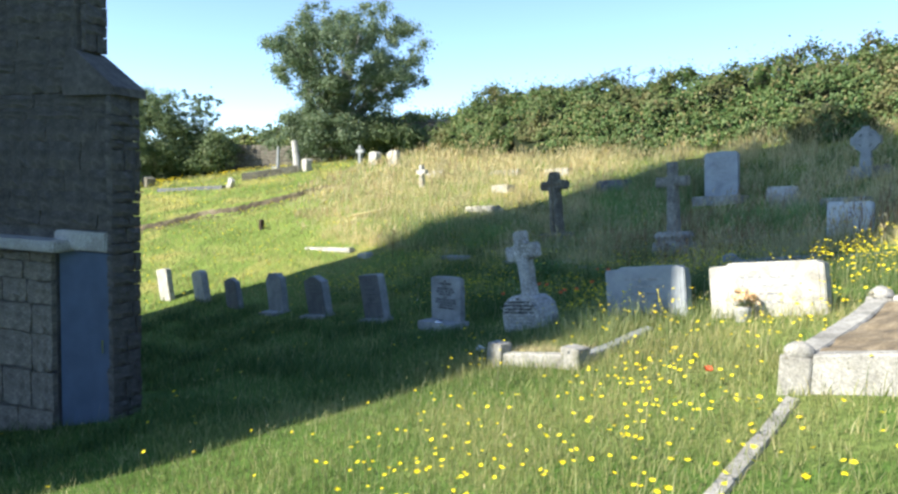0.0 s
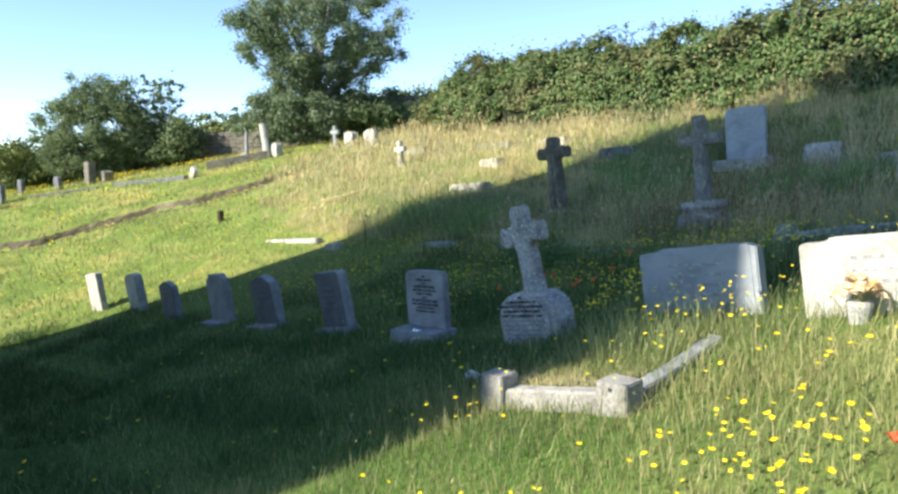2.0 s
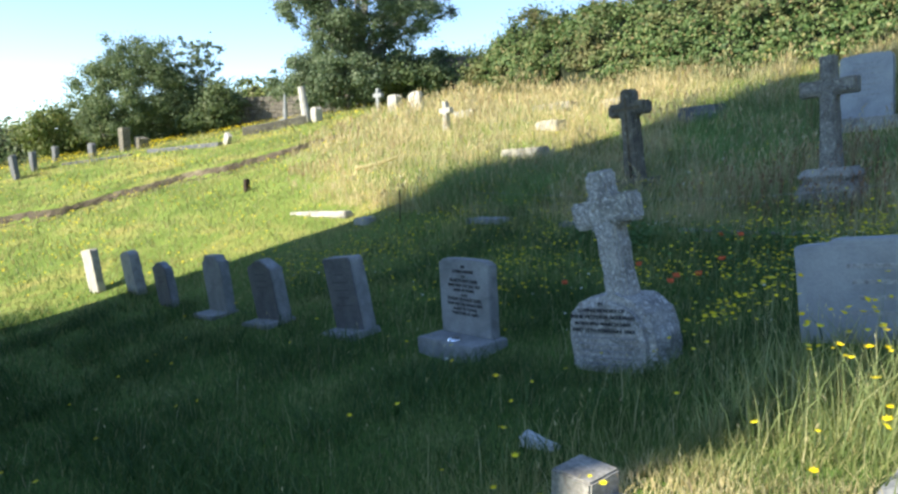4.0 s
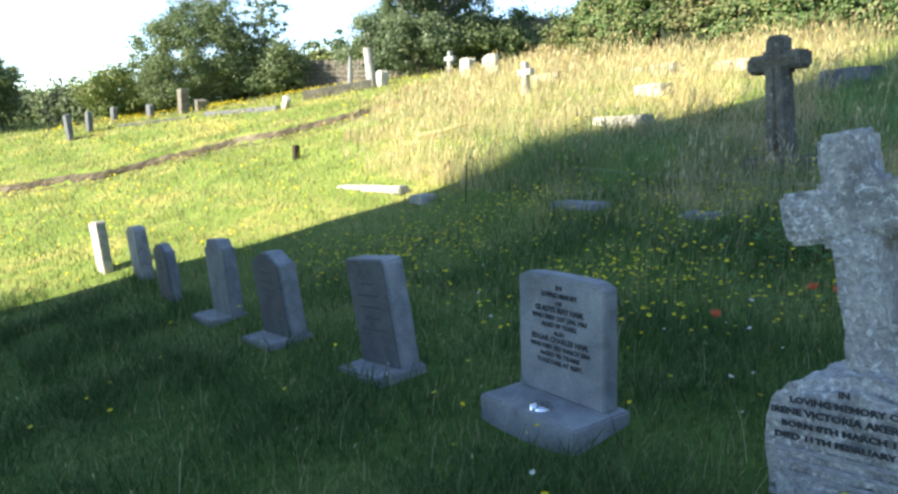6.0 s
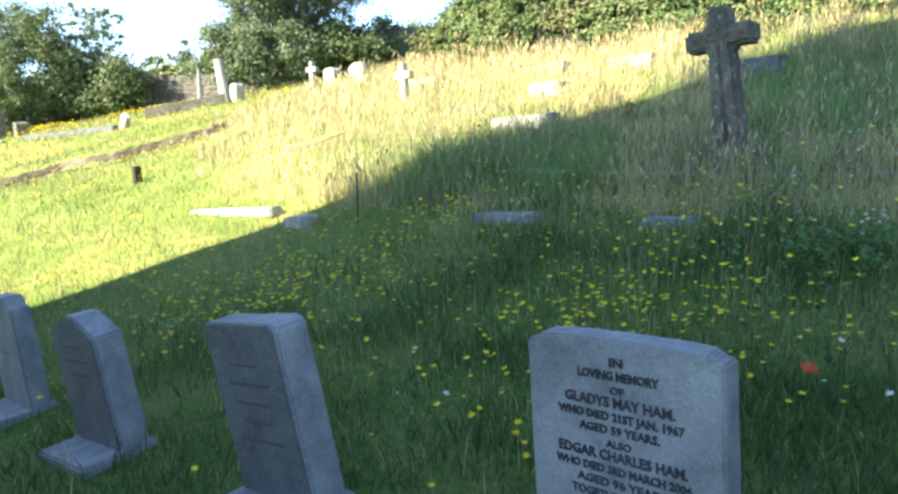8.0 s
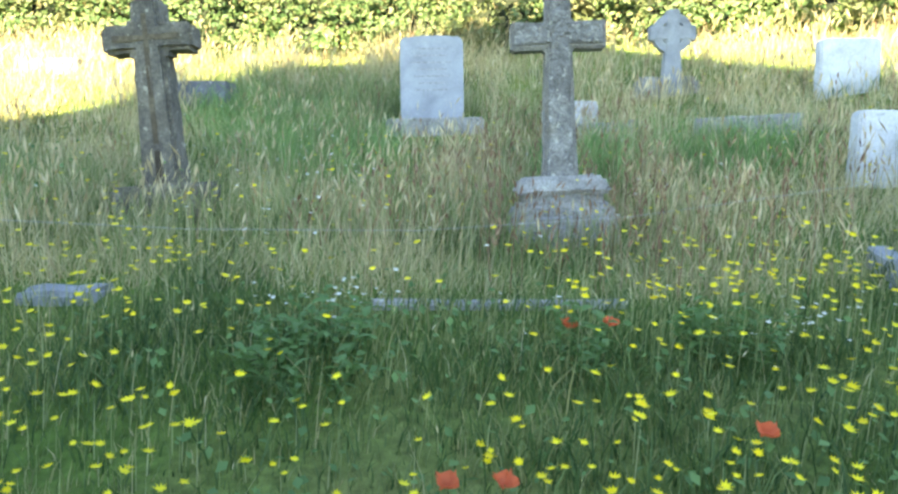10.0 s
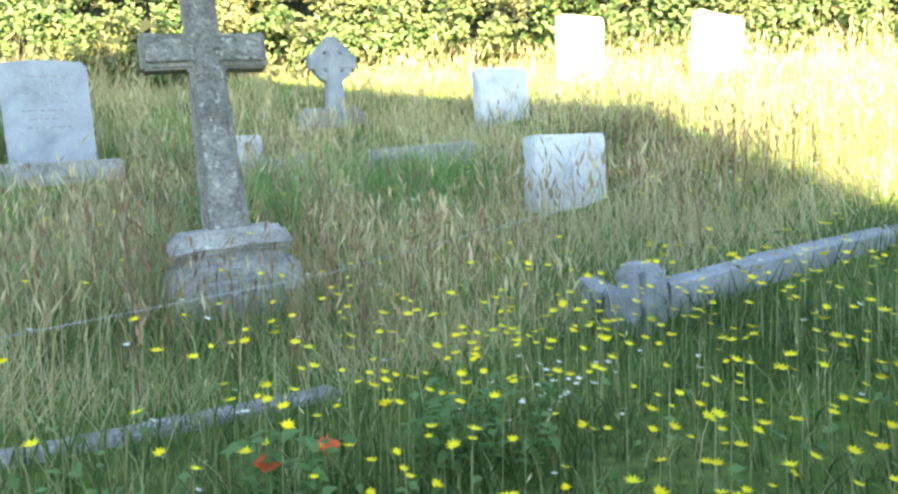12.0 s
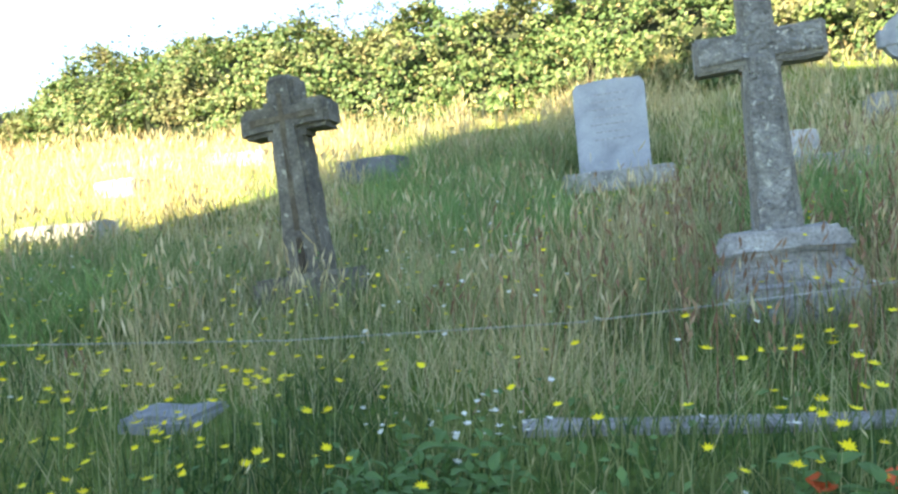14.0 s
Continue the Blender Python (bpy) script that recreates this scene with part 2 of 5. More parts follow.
M_BRAMBLE = plant_material("bramble_leaves", ((0.0, (0.045, 0.095, 0.028)), (0.5, (0.095, 0.155, 0.05)), (0.85, (0.165, 0.22, 0.08)), (1.0, (0.28, 0.22, 0.11))), 0.24, 0.55, 0.6, (0.22, 0.165, 0.08))
M_SEED = plant_material("pale_seed_heads", ((0.0, (0.36, 0.27, 0.14)), (0.6, (0.58, 0.47, 0.27)), (1.0, (0.74, 0.64, 0.42))), 0.4, 0.7)
M_DOCK = plant_material("dock_stems", ((0.0, (0.18, 0.1, 0.06)), (0.6, (0.29, 0.17, 0.105)), (1.0, (0.38, 0.26, 0.16))), 0.2, 0.7)
M_ASH = plant_material("ash_leaves", ((0.0, (0.11, 0.165, 0.09)), (0.6, (0.185, 0.25, 0.145)), (1.0, (0.3, 0.35, 0.235))), 0.5, 0.45)
M_SHRUB = plant_material("dark_shrub_leaves", ((0.0, (0.1, 0.15, 0.07)), (0.6, (0.17, 0.23, 0.11)), (1.0, (0.27, 0.31, 0.17))), 0.45, 0.5)
M_PALE_HEDGE = plant_material("pale_far_leaves", ((0.0, (0.1, 0.15, 0.04)), (0.6, (0.17, 0.22, 0.06)), (1.0, (0.27, 0.28, 0.1))), 0.3, 0.5)
# near-black colour painted as the shade inside the hedges
M_CORE = plain("hedge_hollow_shade", (0.02, 0.028, 0.01), 1.0, 0, 0.4, 3)
M_YELLOW = plant_material("yellow_petals", ((0.0, (0.8, 0.6, 0.01)), (1.0, (0.9, 0.76, 0.03))), 0.2, 0.5)
M_WHITE_PETAL = plant_material("white_petals", ((0.0, (0.62, 0.62, 0.5)), (1.0, (0.8, 0.8, 0.74))), 0.25, 0.5)
M_POPPY = plant_material("poppy_petals", ((0.0, (0.72, 0.13, 0.05)), (1.0, (0.82, 0.2, 0.09))), 0.4, 0.5)
M_DRIED = plant_material("dried_petals", ((0.0, (0.55, 0.28, 0.1)), (0.6, (0.65, 0.45, 0.25)), (1.0, (0.75, 0.68, 0.55))), 0.25, 0.6)


# ---- mesh helpers ----
def mesh_of(bm, name):
    me = bpy.data.meshes.new(name)
    bm.to_mesh(me)
    bm.free()
    return me


def part(name, bm, material, parent=None, label=""):
    ob = new(name, mesh_of(bm, name) if isinstance(bm, bmesh.types.BMesh) else bm)
    if material and not ob.data.materials:
        ob.data.materials.append(material)
    if parent:
        ob.parent = parent
    return tagged(ob, label)


def thing(name, x, y, z, rz=0, rx=0, ry=0, label="", category="", group="", kind=""):
    ob = new(name)
    ob.empty_display_size = 0.1
    ob.matrix_world = Matrix.Translation((x, y, z)) @ Matrix.Rotation(radians(rz), 4, "Z") @ Matrix.Rotation(radians(rx), 4, "X") @ Matrix.Rotation(radians(ry), 4, "Y")
    return tagged(ob, label, category, group, kind)


def roughen(bm, amount, scale=6.0, seed=0.0):
    """Worn, uneven surface."""
    bm.normal_update()
    for v in bm.verts:
        p = v.co * scale + Vector((seed, seed * 1.7, -seed))
        v.co += v.normal * amount * noise.noise(p) + 0.4 * amount * noise.noise_vector(p * 2.7)


def block(sx, sy, sz, x=0, y=0, z=0, bevel=0.01, cuts=0, rough=0.0, seed=0.0, taper=1.0):
    """A worn block standing on z, centred on x, y."""
    bm = bmesh.new()
    bmesh.ops.create_cube(bm, size=1)
    for v in bm.verts:
        k = taper if v.co.z > 0 else 1.0
        v.co = Vector((v.co.x * sx * k, v.co.y * sy * k, (v.co.z + 0.5) * sz))
    if cuts:
        bmesh.ops.subdivide_edges(bm, edges=bm.edges[:], cuts=cuts, use_grid_fill=True)
    if bevel:
        edges = [e for e in bm.edges if len(e.link_faces) == 2 and e.calc_face_angle(0) > 0.5]
        bmesh.ops.bevel(bm, geom=edges, offset=bevel, segments=2, affect="EDGES", clamp_overlap=True)
    if rough:
        roughen(bm, rough, 7.0, seed)
    bmesh.ops.translate(bm, verts=bm.verts, vec=(x, y, z))
    return bm


def slab_profile(points, thick, y=0.0, bevel=0.012, cuts=0, rough=0.0, seed=0.0):
    """An upright slab with the outline points (x, z), front at -y."""
    bm = bmesh.new()
    front = [bm.verts.new((x, y - thick / 2, z)) for x, z in points]
    f = bm.faces.new(front)
    out = bmesh.ops.extrude_face_region(bm, geom=[f])
    bmesh.ops.translate(bm, verts=[v for v in out["geom"] if isinstance(v, bmesh.types.BMVert)], vec=(0, thick, 0))
    bmesh.ops.recalc_face_normals(bm, faces=bm.faces)
    edges = [e for e in bm.edges if e.calc_face_angle(0) > 0.6]
    bmesh.ops.bevel(bm, geom=edges, offset=bevel, segments=2, affect="EDGES", clamp_overlap=True)
    if cuts:
        bmesh.ops.triangulate(bm, faces=[f for f in bm.faces if len(f.verts) > 4])
        for _ in range(cuts):
            bmesh.ops.subdivide_edges(bm, edges=[e for e in bm.edges if e.calc_length() > 0.07], cuts=1)
            bmesh.ops.triangulate(bm, faces=bm.faces)
    if rough:
        roughen(bm, rough, 8.0, seed)
    return bm


def raised(bm, z):
    bmesh.ops.translate(bm, verts=bm.verts, vec=(0, 0, z))
    return bm


def arc(cx, cz, rx, rz, a0, a1, n=8):
    return [(cx + rx * math.cos(radians(a0 + (a1 - a0) * i / n)), cz + rz * math.sin(radians(a0 + (a1 - a0) * i / n))) for i in range(n + 1)]


def text_line(body, size, x, y, z, material, parent, label="", tilt=90, width=None):
    cu = bpy.data.curves.new("inscription", "FONT")
    cu.body, cu.size, cu.align_x, cu.extrude, cu.resolution_u, cu.offset = body, size, "CENTER", 0.0015, 2, 0.0012
    ob = new("inscription", cu)
    me = bpy.data.meshes.new_from_object(ob.evaluated_get(bpy.context.evaluated_depsgraph_get()))
    bpy.data.objects.remove(ob)
    if width:
        xs = [v.co.x for v in me.vertices]
        k = width / max(1e-6, max(xs) - min(xs))
        for v in me.vertices:
            v.co.x *= k
    me.transform(pose(x, y, z, tilt))
    return part("inscription", me, material, parent, label)


def bar(w, h, x, y, z, material, parent, name="inscription"):
    return part(name, block(w, 0.003, h, x, y, z, 0), material, parent)


def tube(points, radii, sides=6):
    """A bmesh tube along points."""
    bm = bmesh.new()
    rings = []
    for i, (p, r) in enumerate(zip(points, radii)):
        a = Vector(points[max(0, i - 1)])
        b = Vector(points[min(len(points) - 1, i + 1)])
        d = (b - a).normalized()
        u = d.orthogonal().normalized()
        v = d.cross(u)
        rings.append([bm.verts.new(Vector(p) + r * (math.cos(t) * u + math.sin(t) * v)) for t in (2 * math.pi * k / sides for k in range(sides))])
    for a, b in zip(rings, rings[1:]):
        for k in range(sides):
            bm.faces.new((a[k], a[(k + 1) % sides], b[(k + 1) % sides], b[k]))
    bm.faces.new(rings[-1])
    bm.faces.new(rings[0][::-1])
    bmesh.ops.recalc_face_normals(bm, faces=bm.faces)
    return bm


def raw_mesh(name, verts, faces_flat, corners):
    """A mesh out of numpy arrays; all faces have the same number of corners."""
    me = bpy.data.meshes.new(name)
    n = len(faces_flat) // corners
    me.vertices.add(len(verts))
    me.vertices.foreach_set("co", np.asarray(verts, np.float32).ravel())
    me.loops.add(len(faces_flat))
    me.loops.foreach_set("vertex_index", np.asarray(faces_flat, np.int32))
    me.polygons.add(n)
    me.polygons.foreach_set("loop_start", np.arange(0, n * corners, corners, dtype=np.int32))
    me.update(calc_edges=True)
    return me


RNG = np.random.default_rng(7)


def blades(name, x, y, h, w, lean, material, segments=2, base=None):
    """Grass blades: tapered, bent strips rooted at x, y."""
    n = len(x)
    z = (heights(x, y) if base is None else base) - 0.012
    a = RNG.uniform(0, 2 * np.pi, n)
    b = RNG.uniform(0, 2 * np.pi, n)
    side = np.stack([np.cos(a), np.sin(a), 0 * a], 1) * (w / 2)[:, None]
    bend = np.stack([np.cos(b), np.sin(b), 0 * b], 1) * (h * lean)[:, None]
    root = np.stack([x, y, z], 1)
    up = np.zeros((n, 3))
    up[:, 2] = h
    if segments == 1:
        v = np.stack([root - side, root + side, root + up + bend], 1).reshape(-1, 3)
        f = np.arange(3 * n)
    else:
        mid = root + up * 0.55 + bend * 0.3
        v = np.stack([root - side, root + side, mid - side * 0.75, mid + side * 0.75, root + up + bend], 1).reshape(-1, 3)
        k = np.arange(n)[:, None] * 5
        f = (k + np.array([[0, 1, 3, 0, 3, 2, 2, 3, 4]])).ravel()
    me = raw_mesh(name, v, f, 3)
    me.materials.append(material)
    return new(name, me)


def leaf_mesh(name, p, out, size, material, droop=0.25):
    """Folded pointed leaves at p, facing roughly along out."""
    n = len(p)
    nrm = out + RNG.normal(0, 0.55, (n, 3)) + np.array([0, 0, droop])
    nrm /= np.linalg.norm(nrm, axis=1)[:, None] + 1e-9
    t = RNG.normal(0, 1, (n, 3))
    t -= nrm * np.sum(t * nrm, 1)[:, None]
    t /= np.linalg.norm(t, axis=1)[:, None] + 1e-9
    s = np.cross(nrm, t)
    sz = np.asarray(size)[:, None]
    base, tip = p - t * sz * 0.5, p + t * sz * 0.5
    l = p - s * sz * 0.33 + nrm * sz * 0.1
    r = p + s * sz * 0.33 + nrm * sz * 0.1
    v = np.stack([base, r, tip, l], 1).reshape(-1, 3)
    k = np.arange(n)[:, None] * 4
    f = (k + np.array([[0, 1, 2, 0, 2, 3]])).ravel()
    me = raw_mesh(name, v, f, 3)
    me.materials.append(material)
    return me


# ---- ground ----
def axis_steps(lo, hi, fine, far):
    inner = list(np.arange(lo, hi + 1e-6, fine))
    step, v, after = fine, hi, []
    while v < far:
        step *= 1.35
        v += step
        after.append(v)
    step, v, before = fine, lo, []
    while v > -far:
        step *= 1.35
        v -= step
        before.append(v)
    return np.array(before[::-1] + inner + after)


def build_ground():
    xs, ys = axis_steps(-22, 16, 0.16, 900), axis_steps(-10, 34, 0.16, 900)
    gx, gy = np.meshgrid(xs, ys)
    v = np.stack([gx, gy, heights(gx, gy)], -1).reshape(-1, 3)
    nx, ny = len(xs), len(ys)
    i = (np.arange(ny - 1)[:, None] * nx + np.arange(nx - 1)[None, :]).ravel()
    f = np.stack([i, i + 1, i + 1 + nx, i + nx], 1).ravel()
    me = raw_mesh("ground", v, f, 4)
    me.materials.append(M_TURF)
    me.polygons.foreach_set("use_smooth", np.ones(len(me.polygons), bool))
    tagged(new("ground", me), "sloping churchyard turf, mown green and dry", "ground", kind="structure")


build_ground()

# ---- church ----
WALL_A = Vector((0.92, -0.39, 0)).normalized()      # along the wall, towards the corner
WALL_B = Vector((0.39, 0.92, 0)).normalized()       # into the building
CORNER = Vector((-3.34, 1.37, -0.9))
CHURCH_RZ = math.degrees(math.atan2(WALL_A.y, WALL_A.x))


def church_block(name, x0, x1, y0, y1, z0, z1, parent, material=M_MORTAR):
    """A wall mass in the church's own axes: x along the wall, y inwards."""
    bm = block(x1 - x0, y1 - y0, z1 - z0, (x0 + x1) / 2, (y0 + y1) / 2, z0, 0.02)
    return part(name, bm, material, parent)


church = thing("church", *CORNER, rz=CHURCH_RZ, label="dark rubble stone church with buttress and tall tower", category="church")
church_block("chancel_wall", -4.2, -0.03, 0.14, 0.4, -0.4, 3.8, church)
# carried up past the view, to block more sky over the lawn
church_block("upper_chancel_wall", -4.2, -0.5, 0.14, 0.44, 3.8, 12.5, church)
# unseen mass added behind the wall, also keeping sky light off the lawn
church_block("unseen_sky_block", -4.2, -2.4, 0.4, 1.3, -1.2, 12.5, church)
# out of view; outline worked out from the shadow strip over the graves
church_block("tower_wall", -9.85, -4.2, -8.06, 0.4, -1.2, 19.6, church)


def weathering():
    """Sloping top where the buttress steps back."""
    bm = bmesh.new()
    pts = [(-0.62, 0.02, 3.72), (0.08, 0.02, 3.72), (0.08, 0.46, 3.72), (-0.62, 0.46, 3.72),
           (-0.62, 0.02, 3.8), (0.08, 0.02, 3.8), (0.08, 0.46, 3.8), (-0.62, 0.46, 3.8),
           (-0.62, 0.06, 4.2), (-0.5, 0.06, 4.2), (-0.5, 0.46, 4.2), (-0.62, 0.46, 4.2)]
    v = [bm.verts.new(p) for p in pts]
    for q in ((3, 2, 1, 0), (0, 1, 5, 4), (1, 2, 6, 5), (2, 3, 7, 6), (3, 0, 4, 7), (4, 5, 9, 8), (5, 6, 10, 9), (6, 7, 11, 10), (7, 4, 8, 11), (8, 9, 10, 11)):
        bm.faces.new([v[i] for i in q])
    bmesh.ops.recalc_face_normals(bm, faces=bm.faces)
    part("weathering_slope", bm, M_CHURCH, church)


weathering()
# low projecting porch wall with its slab and the door
church_block("porch_wall", -4.2, -0.82, 0.06, 0.42, -0.5, 2.06, church)
part("ledge_slab", block(3.5, 0.4, 0.12, -2.3, 0.0, 2.08, 0.02, 3, 0.012, 3), M_CONCRETE, church, "weathered pale concrete ledge slab")
part("lintel", block(0.74, 0.16, 0.2, -0.42, 0.1, 2.1, 0.02, 2, 0.01, 5), M_CONCRETE, church, "pale concrete door lintel")
door = thing("door_1", *(CORNER + WALL_A * -0.42 + WALL_B * 0.11), rz=CHURCH_RZ, label="narrow blue-grey painted flush door, closed", category="door", kind="structure")
part("door_leaf", block(0.73, 0.045, 2.0, 0.0, 0, 0.08, 0.006, 2, 0.002), M_DOOR, door)
part("jamb", block(0.05, 0.07, 2.06, 0.39, 0.02, 0.04, 0.006), M_SLATE, door, "dark door jamb")
part("door_handle", tube([(0.27, -0.05, 1.02), (0.27, -0.055, 1.16)], [0.009, 0.009]), M_CHROME, door, "worn metal pull handle")


# ---- gravestones ----
GRAVE_RZ = -46.0
GX = Vector((math.cos(radians(GRAVE_RZ)), math.sin(radians(GRAVE_RZ)), 0))
GY = Vector((-GX.y, GX.x, 0))


def grave_thing(name, x, y, label, category="gravestone", group="", rx=0, ry=0, rz=GRAVE_RZ, sink=0.0, z=None):
    return thing(name, x, y, (ground_z(x, y) if z is None else z) - sink, rz, rx, ry, label, category, group)


def lawn_stone(x, y, w, h, t, material, top, label, rx=8, ry=-8, plinth=True, marks=4, text=None):
    """An upright stone of the row, on its thin plinth."""
    g = grave_thing("headstone", x, y, label, "gravestone", "row of headstones", rx, ry, sink=0.03)
    if top == "flat":
        pts = [(-w / 2, 0), (w / 2, 0), (w / 2, h * 0.97), (w / 2 - 0.03, h), (-w / 2, h)]
    elif top == "peak":
        pts = [(-w / 2, 0), (w / 2, 0), (w / 2, h * 0.86), (w * 0.12, h), (-w * 0.08, h), (-w / 2, h * 0.9)]
    elif top == "round":
        pts = [(-w / 2, 0), (w / 2, 0)] + arc(0, h * 0.88, w / 2, h * 0.12, 0, 180, 10)
    else:
        pts = [(-w / 2, 0), (w / 2, 0), (w / 2, h * 0.9), (w * 0.38, h * 0.91), (w * 0.3, h), (-w * 0.3, h), (-w * 0.38, h * 0.91), (-w / 2, h * 0.9)]
    dark = material is M_SLATE
    part("stone", slab_profile(pts, t, 0.05, 0.01, 2, 0.006, x), M_GRANITE if dark else material, g)
    if dark:
        face = [(px * 0.96, 0.02 + pz * 0.965) for px, pz in pts]
        part("dressed_face", slab_profile(face, 0.012, 0.05 - t / 2 - 0.004, 0.003), M_SLATE, g, "dark smooth dressed front face")
    if plinth:
        part("plinth", block(w * 1.12, 0.36, 0.09, 0, -0.04, -0.03, 0.012, 2, 0.006, y), M_GRANITE, g, "pale grey stone plinth")
    for k in range(marks):
        bar(w * (0.36 + 0.3 * ((k * 37) % 10) / 10), 0.011, 0, 0.05 - t / 2 - (0.0105 if dark else 0.001), h * (0.78 - 0.1 * k), text or (M_LETTER_FAINT if dark else M_LETTER_PALE), g)
    return g


lawn_stone(-5.68, 9.6, 0.5, 0.72, 0.12, M_LIMESTONE, "flat", "pale sunlit upright headstone leaning in grass", 4, -10, False, 0)
lawn_stone(-4.68, 8.85, 0.46, 0.68, 0.14, M_LIMESTONE, "round", "weathered grey headstone leaning in grass", 5, -10, False, 0)
lawn_stone(-3.72, 7.72, 0.46, 0.62, 0.1, M_SLATE, "peak", "dark grey headstone with shouldered top", 5, -8, False, 3)
lawn_stone(-2.72, 6.88, 0.5, 0.74, 0.12, M_GRANITE, "shoulder", "grey granite headstone with notched shoulders", 4, -6, True, 4)
lawn_stone(-1.82, 5.92, 0.52, 0.7, 0.14, M_SLATE, "peak", "dark slate headstone with pointed top and plinth", 6, -8, True, 3)
lawn_stone(-0.8, 5.03, 0.48, 0.74, 0.14, M_SLATE, "flat", "tall dark slate headstone leaning on its plinth", 6, -9, True, 5)

# the inscribed granite headstone with its flower holder
ham = grave_thing("headstone", 0.255, 4.29, "light grey granite headstone with black lettering and base", "gravestone", "row of headstones", 1, -3, z=-0.13)
part("base", block(0.68, 0.4, 0.3, 0.01, -0.04, -0.15, 0.01, 2, 0.003), M_GRANITE, ham, "polished grey granite base")
HW, HH = 0.3, 0.64
pts = [(-HW, 0.15), (HW, 0.15), (HW, 0.15 + HH - 0.028), (HW - 0.035, 0.15 + HH - 0.024), (HW - 0.042, 0.15 + HH - 0.006)] + arc(0, 0.15 + HH - 0.008, HW - 0.06, 0.01, 10, 170, 6) + [(-HW + 0.042, 0.15 + HH - 0.006), (-HW + 0.035, 0.15 + HH - 0.024), (-HW, 0.15 + HH - 0.028)]
part("stone", slab_profile(pts, 0.1, 0.075, 0.008, 2, 0.003, 2), M_GRANITE, ham)
lines = (("IN", 0.036, 0.042), ("LOVING MEMORY", 0.036, 0.25), ("OF", 0.03, 0.045), ("GLADYS MAY HAM.", 0.042, 0.34), ("WHO DIED 21ST JAN. 1967", 0.034, 0.39), ("AGED 59 YEARS.", 0.034, 0.25),
         ("ALSO", 0.03, 0.08), ("EDGAR CHARLES HAM.", 0.042, 0.4), ("WHO DIED 3RD MARCH 2004", 0.034, 0.42), ("AGED 96 YEARS", 0.034, 0.28), ("TOGETHER AT REST.", 0.034, 0.32))
for k, (body, size, wide) in enumerate(lines):
    text_line(body, size, 0, 0.023, 0.15 + HH - 0.075 - 0.0395 * k, M_LETTER, ham, width=wide)
bm = bmesh.new()
bmesh.ops.create_uvsphere(bm, u_segments=20, v_segments=8, radius=0.062)
for v in bm.verts:
    v.co = Vector((v.co.x + 0.03, v.co.y - 0.14, max(0, v.co.z) * 0.45 + 0.151))
holder = part("flower_holder", bm, M_CHROME, ham, "perforated chrome flower holder")
for i in range(14):
    a, r = (i * 2.399, 0.012 + 0.042 * math.sqrt(i / 14))
    bm = bmesh.new()
    bmesh.ops.create_circle(bm, cap_ends=True, segments=8, radius=0.006)
    bmesh.ops.translate(bm, verts=bm.verts, vec=(0.03 + r * math.cos(a), -0.14 + r * math.sin(a), 0.1535 + 0.0275 * math.sqrt(max(0, 1 - (r / 0.062) ** 2))))
    part("hole", bm, M_LETTER, holder)


def cross_outline(span, height, shaft_top, shaft_bottom, arm_h, arm_z):
    st, sb = shaft_top / 2, shaft_bottom / 2
    zb, zt = arm_z - arm_h / 2, arm_z + arm_h / 2
    return [(-sb, 0), (sb, 0), (st, zb), (span / 2, zb - 0.005), (span / 2, zt + 0.005), (st * 0.95, zt), (st * 0.92, height), (-st * 0.92, height), (-st * 0.95, zt), (-span / 2, zt + 0.005), (-span / 2, zb - 0.005), (-st, zb)]


def leaned(bm, degrees, x, z):
    """Tilted sideways about its foot, then set at x, z."""
    bmesh.ops.transform(bm, verts=bm.verts, matrix=pose(x, 0, z, 0, degrees, 0))
    return bm


# rough granite cross on a boulder
boulder_cross = grave_thing("cross_monument", 1.39, 3.28, "rough granite cross on a rock-faced inscribed boulder", "gravestone", "", 0, -8, sink=0.1)
pts = [(-0.345, 0), (0.345, 0), (0.35, 0.32)] + arc(0, 0.4, 0.325, 0.21, 5, 175, 9) + [(-0.345, 0.32)]
part("boulder", slab_profile(pts, 0.42, 0, 0.05, 3, 0.03, 4), M_GRANITE_FINE, boulder_cross, "rock-faced granite boulder with lettered front")
part("cross", leaned(slab_profile(cross_outline(0.49, 0.9, 0.168, 0.19, 0.19, 0.62), 0.17, 0, 0.02, 3, 0.016, 9), -7, 0.03, 0.55), M_GRANITE_FINE, boulder_cross)
for k, (body, size, wide) in enumerate((("IN", 0.032, 0.037), ("LOVING MEMORY OF", 0.032, 0.38), ("IRENE VICTORIA AKERMAN", 0.034, 0.52), ("BORN 8TH MARCH 1887", 0.03, 0.45), ("DIED 11TH FEBRUARY 1963", 0.03, 0.5))):
    text_line(body, size, -0.01, -0.232, 0.545 - 0.045 * k, M_LETTER, boulder_cross, width=wide)
for k in range(5):
    bar(0.5 - 0.03 * k, 0.014, -0.01, -0.232, 0.32 - 0.045 * k, M_LETTER_PALE, boulder_cross)

